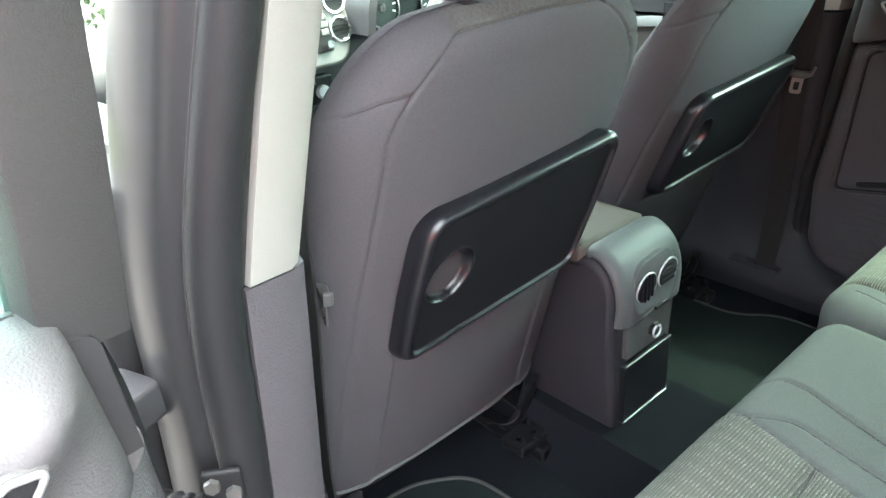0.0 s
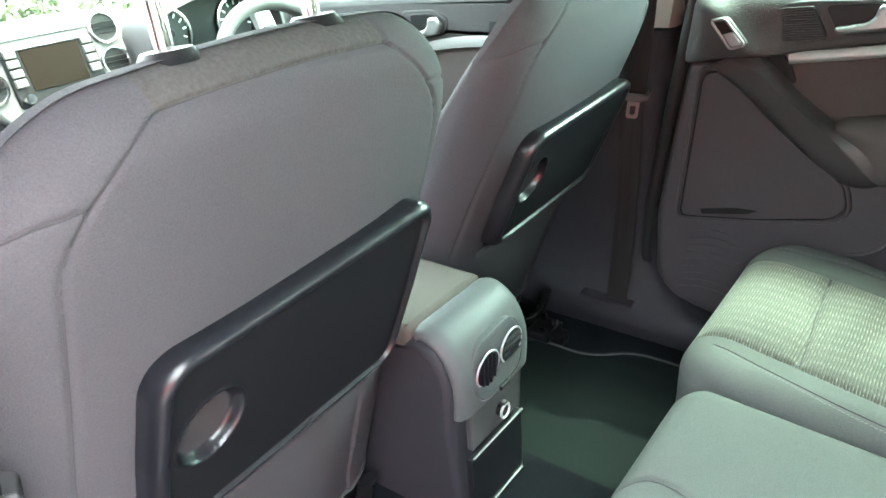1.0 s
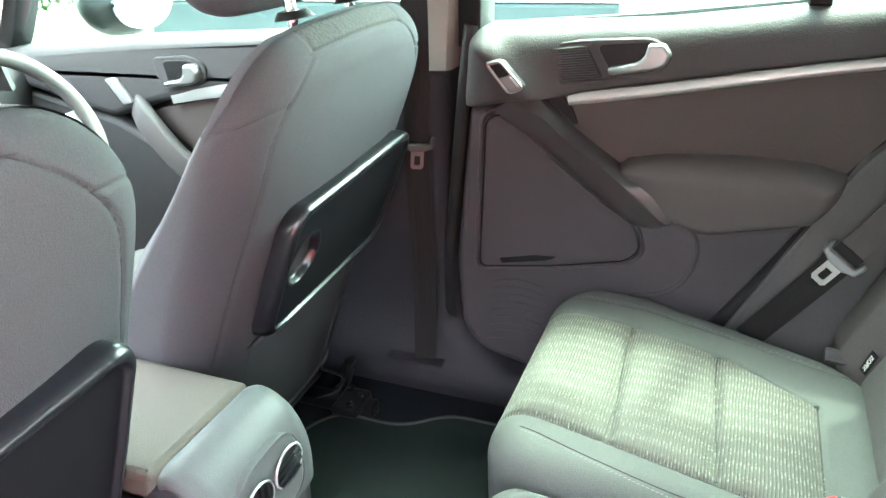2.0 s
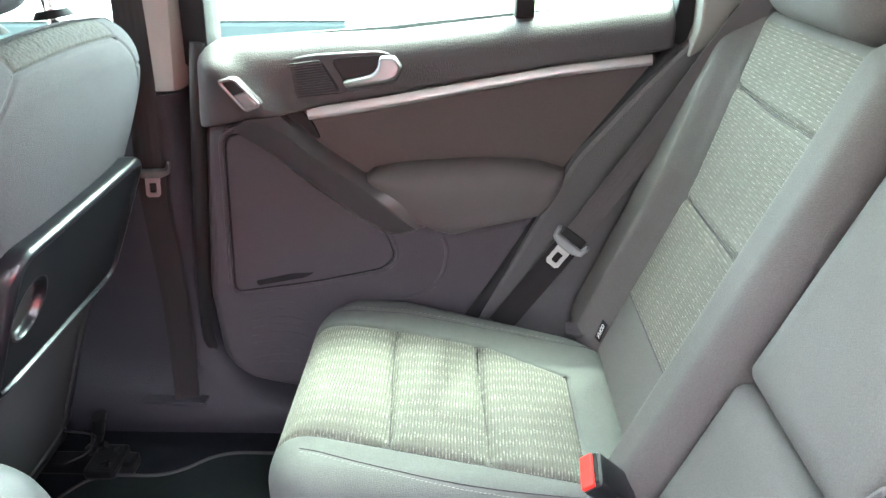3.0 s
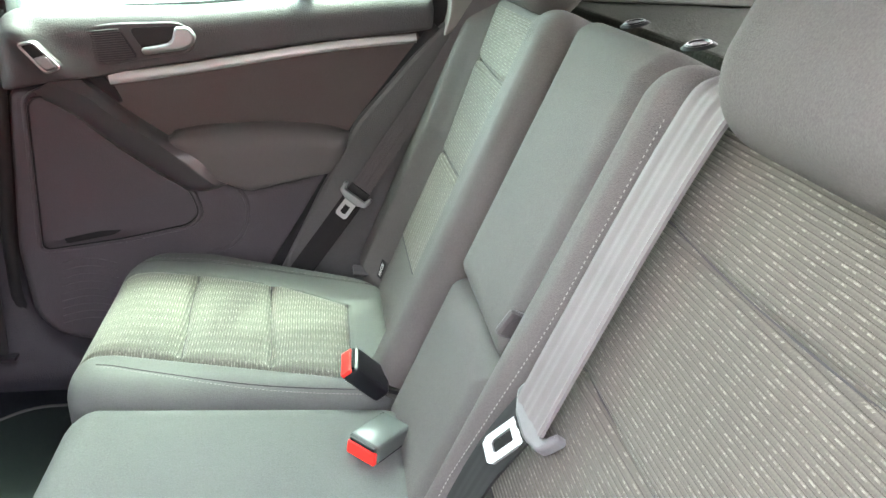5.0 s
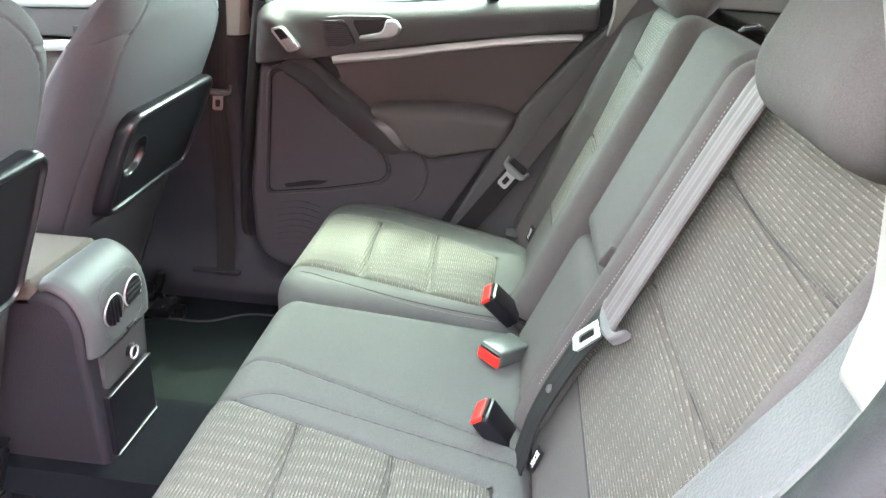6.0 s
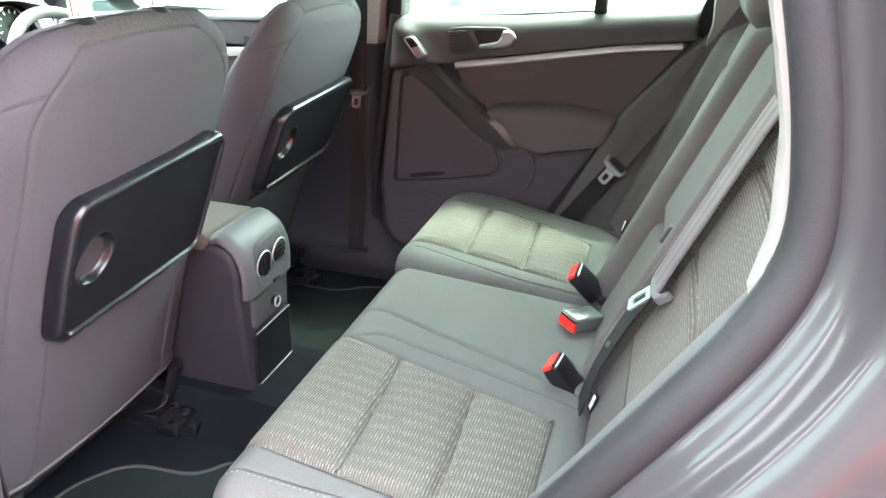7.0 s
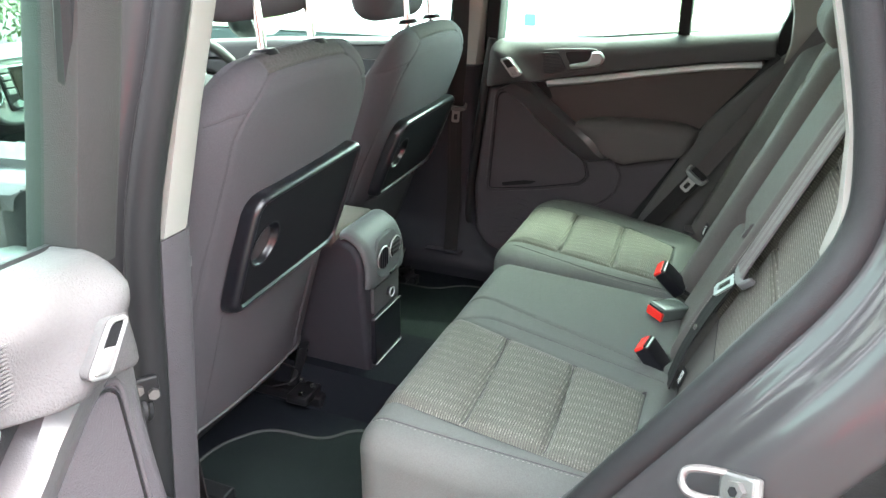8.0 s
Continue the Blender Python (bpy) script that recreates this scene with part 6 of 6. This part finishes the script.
    part("indicator", boxed(-1.346, -1.3415, -0.045, -0.030, 0.953, 0.958), mat("orange_indicator", (0.8, 0.25, 0.02), 0.4), hv)
    # dials under their hood
    hood = bmesh.new()
    sweep(hood, smooth_path([(-1.30, 0.175, 1.10), (-1.30, 0.20, 1.20), (-1.30, 0.28, 1.235), (-1.30, 0.375, 1.245), (-1.30, 0.47, 1.235), (-1.30, 0.55, 1.20), (-1.30, 0.575, 1.10)], 6), [(-0.06, -0.008), (0.06, -0.008), (0.05, 0.010), (-0.06, 0.012)], up=(0, 0.0001, 1))
    part("dial_hood", hood, TRIM, D)
    part("dial_panel", plate(bmesh.new(), rounded([(0.19, 1.09), (0.56, 1.09), (0.55, 1.20), (0.46, 1.228), (0.29, 1.228), (0.20, 1.20)], 0.02), "x", -1.36, -1.325, 0.002, 1), BLACK, D)
    for yy in (0.275, 0.475):
        di = part("dial", disc(bmesh.new(), (-1.325, yy, 1.155), (1, 0, 0.1), 0.055, 0.004, 32), mat("dial_face", (0.02, 0.02, 0.022), 0.4), D)
        part("dial_ring", torus(bmesh.new(), (-1.319, yy, 1.155), (1, 0, 0.1), 0.057, 0.005, 32, 6), CHROME, di)
        for k in range(11):
            a = radians(225 - 27 * k)
            part("dial_mark", box(bmesh.new(), 0.0, 0.001, -0.002, 0.002, 0.038, 0.048, m=Matrix.Translation((-1.320, yy, 1.155)) @ Matrix.Rotation(a - math.pi / 2, 4, "X")), LABEL, di)
        part("needle_hub", disc(bmesh.new(), (-1.321, yy, 1.155), (1, 0, 0), 0.011, 0.006, 16), CHROME, di)
    W = thing("steering_wheel", "dark leather steering wheel with silver spokes", "steering wheel", at=(-1.02, 0.375, 1.06))
    ax = Vector((0.90, 0, 0.43))
    c = Vector((-1.02, 0.375, 1.055))
    part("rim", torus(bmesh.new(), c, ax, 0.180, 0.0165, 56, 10), TRIM_SOFT, W, "dark leather rim")
    part("hub", disc(bmesh.new(), c - ax * 0.05, ax, 0.078, 0.055, 32, 0.066), TRIM, W)
    part("emblem_ring", torus(bmesh.new(), c + ax * 0.008, ax, 0.026, 0.0035, 28, 6), CHROME, W)
    q = ax.to_track_quat("Z", "Y").to_matrix().to_4x4()
    for a in (0, 180, 270, 90):
        if a == 90:
            continue
        sp = part("spoke", box(bmesh.new(), 0.06, 0.172, -0.026, 0.026, -0.022, -0.004, bevel=0.006, m=Matrix.Translation(c) @ q @ Matrix.Rotation(radians(a + 90), 4, "Z")), SILVER, W)
        part("spoke_key", box(bmesh.new(), 0.085, 0.13, -0.016, 0.016, -0.006, 0.001, bevel=0.003, m=Matrix.Translation(c) @ q @ Matrix.Rotation(radians(a + 90), 4, "Z")), BLACK, sp)
    part("column", tube(bmesh.new(), [c - ax * 0.05, c - ax * 0.30], 0.055, 14, 3, up=(0, 1, 0)), TRIM, W)


dashboard()


# ---- outside ----
def outside():
    WHITE = mat("white_van_paint", (0.78, 0.78, 0.77), 0.35, coat=0.5, patch=0.06, pscale=1.0)
    V = thing("van", "white panel van with a small sign on its side", "van", at=(-3.2, 6.9, 0))
    side = rounded([(-6.0, 0.52), (-0.72, 0.52), (-0.66, 0.9), (-0.70, 2.2), (-0.9, 2.35), (-4.6, 2.35), (-5.2, 1.6), (-6.05, 1.2)], 0.08)
    part("van_body", plate(bmesh.new(), side, "y", 7.9, 6.0, 0.05, 4), WHITE, V)
    part("side_skirt", boxed(-6.0, -0.80, 6.03, 7.85, 0.10, 0.52, bevel=0.04), mat("grey_skirt_plastic", (0.025, 0.033, 0.035), 0.6, patch=0.2), V, "grey plastic skirt")
    for x in (-1.55, -5.05):
        for y in (6.12, 7.60):
            w = part("wheel", disc(bmesh.new(), (x, y, 0.31), (0, 1, 0), 0.31, 0.20, 32), RUBBER, V)
            part("hub_cap", disc(bmesh.new(), (x, y - 0.01, 0.31), (0, 1, 0), 0.19, 0.02, 24), TRIM, w)
    part("cab_window", plate(bmesh.new(), rounded([(-4.9, 1.35), (-4.0, 1.35), (-4.0, 1.95), (-4.6, 1.95)], 0.06), "y", 6.02, 5.994, 0.004, 1), GLOSS, V)
    sg = part("sign", plate(bmesh.new(), rounded([(-1.72, 0.60), (-1.22, 0.60), (-1.22, 0.98), (-1.72, 0.98)], 0.02), "y", 6.01, 5.996, 0.001, 1), WHITE, V, "small pale sign with two square marks")
    BL, GR = mat("sign_blue", (0.06, 0.16, 0.42), 0.5), mat("sign_grey", (0.30, 0.28, 0.30), 0.5)
    part("blue_mark", plate(bmesh.new(), rounded([(-1.62, 0.71), (-1.50, 0.71), (-1.50, 0.83), (-1.62, 0.83)], 0.015), "y", 6.0, 5.992, 0.001, 1), BL, sg)
    part("grey_mark", plate(bmesh.new(), rounded([(-1.40, 0.71), (-1.28, 0.71), (-1.28, 0.83), (-1.40, 0.83)], 0.03), "y", 6.0, 5.992, 0.001, 1), GR, sg)
    for k in range(6):
        part("word_bar", boxed(-1.64 + 0.065 * k, -1.60 + 0.065 * k, 5.991, 5.997, 0.885, 0.935), GR, sg)
    part("word_bar", boxed(-1.66, -1.48, 5.991, 5.997, 0.645, 0.665), GR, sg)
    part("word_bar", boxed(-1.42, -1.25, 5.991, 5.997, 0.645, 0.665), GR, sg)
    # parked red car, and an unseen wall added to shape the light
    R_ = thing("parked_car", "red hatchback parked beside the open door", "car", at=(2.3, -4.6, 0))
    REDP = mat("red_car_paint", (0.42, 0.02, 0.025), 0.3, coat=1.0, patch=0.08)
    prof = rounded([(0.3, 0.35), (0.35, 0.75), (1.2, 0.95), (1.9, 1.42), (3.3, 1.45), (4.0, 1.02), (4.15, 0.85), (4.15, 0.35)], 0.12, 5)
    part("car_shell", plate(bmesh.new(), prof, "y", -5.45, -3.75, 0.08, 4), REDP, R_)
    part("side_glass", plate(bmesh.new(), rounded([(1.45, 1.0), (2.0, 1.36), (3.2, 1.38), (3.7, 1.02)], 0.06), "y", -3.78, -3.744, 0.006, 1), GLOSS, R_)
    for x in (0.95, 3.45):
        for y in (-3.76, -5.46):
            w = part("wheel", disc(bmesh.new(), (x, y - 0.1, 0.31), (0, 1, 0), 0.31, 0.2, 32), RUBBER, R_)
            part("hub_cap", disc(bmesh.new(), (x, y - 0.11, 0.31), (0, 1, 0), 0.19, 0.22, 24), SILVER, w)
    part("tail_lamp", boxed(0.28, 0.50, -4.05, -3.735, 0.74, 0.88, bevel=0.03), mat("red_lamp_lens", (0.6, 0.01, 0.01), 0.15), R_, "red tail lamp")
    W_ = part("wall_south", boxed(-14, 14, -7.3, -7.0, -0.2, 4.6), mat("brick_wall_render", (0.17, 0.165, 0.16), 0.9, grain=0.3, scale=30, bump=0.4, bscale=50, patch=0.3, pscale=1), None)
    tagged(W_, "unseen pale wall added to shape the light on the car", "wall", "", "structure")
    # path through the lawn
    P_ = part("footpath", box(bmesh.new(), -12, 12, -0.7, 0.7, 0.0, 0.075, bevel=0.01, m=Matrix.Translation((0.5, 15.5, 0)) @ Matrix.Rotation(radians(28), 4, "Z")), mat("pale_paving", (0.42, 0.40, 0.36), 0.9, grain=0.3, scale=40, bump=0.4, bscale=60, patch=0.3, pscale=2), None)
    tagged(P_, "pale paved footpath crossing the lawn", "path", "", "structure")
    K_ = part("kerb", boxed(-30, 12, 9.36, 9.5, -0.1, 0.11, bevel=0.02), mat("kerb_stone", (0.36, 0.35, 0.33), 0.9, grain=0.3, scale=60, bump=0.4, bscale=80, patch=0.3, pscale=3), None)
    tagged(K_, "grey kerb between the yard and the lawn", "kerb", "", "structure")
    F_ = part("front_lawn", boxed(-9.5, -6.0, -6, 12, -0.1, 0.05, bevel=0.03), bpy.data.materials["mown_grass"], None)
    tagged(F_, "strip of lawn in front of a hedge", "lawn", "", "structure")
    # hedge of many leaves
    rng = np.random.default_rng(4)
    n = 15000
    cx, cy, cz = rng.uniform(-11.2, -9.6, n), rng.uniform(-5, 12, n), rng.uniform(0.05, 2.1, n)
    bump_ = 0.25 * np.sin(cy * 2.3) + 0.15 * np.sin(cy * 5.1 + cz * 3)
    cx = cx + bump_ * 0.6
    a, b = rng.normal(size=(n, 3)), rng.normal(size=(n, 3))
    a /= np.linalg.norm(a, axis=1)[:, None]
    b -= a * (a * b).sum(1)[:, None]
    b /= np.linalg.norm(b, axis=1)[:, None]
    sz = rng.uniform(0.04, 0.085, n)[:, None]
    c = np.stack([cx, cy, cz], -1)
    verts = np.stack([c - a * sz, c + b * sz * 0.5, c + a * sz, c - b * sz * 0.5], 1).reshape(-1, 3)
    faces = np.arange(4 * n).reshape(n, 4).tolist()
    m = mat("hedge_leaves", (0.022, 0.037, 0.010), 0.6, grain=0.6, scale=3, patch=0.5, pscale=8)
    me = mesh_from(verts, faces, [m], smooth=False)
    tagged(new("hedge", me), "tall leafy green hedge at the end of the lawn", "hedge", "", "stuff")


outside()


# ---- latch fittings on the door jambs ----
def striker():
    S_ = thing("door_striker", "bare steel door striker loop bolted to the rear jamb", "door striker", at=(0.578, -0.864, 1.016))
    n_, x_ = Vector((-0.67, -0.67, 0.33)).normalized(), Vector((0.74, -0.56, 0.37))
    y_ = n_.cross(x_).normalized()
    x_ = y_.cross(n_)
    o_ = Vector((0.578, -0.864, 1.016)) + n_ * 0.002
    m = Matrix(((x_.x, y_.x, n_.x, o_.x), (x_.y, y_.y, n_.y, o_.y), (x_.z, y_.z, n_.z, o_.z), (0, 0, 0, 1)))
    part("base_plate", box(bmesh.new(), -0.010, 0.034, -0.017, 0.017, -0.010, 0.004, bevel=0.004, m=m), DULL_STEEL, S_)
    part("bolt", disc(bmesh.new(), m @ Vector((0.014, 0.0, 0.003)), n_, 0.011, 0.008, 6), DULL_STEEL, S_)
    part("bolt_socket", disc(bmesh.new(), m @ Vector((0.014, 0.0, 0.0112)), n_, 0.0055, 0.0006, 6), BLACK, S_)
    loop = [m @ Vector(v) for v in ((-0.004, -0.014, 0.000), (-0.020, -0.014, 0.016), (-0.032, -0.010, 0.024), (-0.036, 0.0, 0.026), (-0.032, 0.010, 0.024), (-0.020, 0.014, 0.016), (-0.004, 0.014, 0.000))]
    part("loop", sweep(bmesh.new(), smooth_path(loop, 5), ring(0.0042, 8), up=(0.1, 0.2, 1)), DULL_STEEL, S_)
    B_ = thing("wiring_boot", "black rubber wiring boot with steel bolts on the door pillar", "wiring boot", at=(-0.21, -0.85, 0.90))
    bm = bmesh.new()
    path = smooth_path([(-0.200, -0.838, 0.880), (-0.212, -0.870, 0.890), (-0.250, -0.900, 0.892)], 24)
    sweep(bm, path, ring(0.017, 12), up=(0, 0, 1), scale=lambda t: 1.0 + 0.10 * math.sin(t * 44))
    part("bellows", bm, RUBBER, B_)
    m = Matrix.Translation((-0.197, -0.842, 0.915)) @ Matrix.Rotation(radians(-35), 4, "Z")
    part("striker_plate", box(bmesh.new(), -0.006, 0.003, -0.020, 0.020, -0.020, 0.020, bevel=0.003, m=m), BLACK, B_, "dark bracket plate")
    for dy, dz in ((-0.010, 0.006), (0.010, -0.006)):
        part("bolt", disc(bmesh.new(), m @ Vector((0.003, dy, dz)), m.to_3x3() @ Vector((1, 0, 0)), 0.0085, 0.007, 6), DULL_STEEL, B_)

striker()
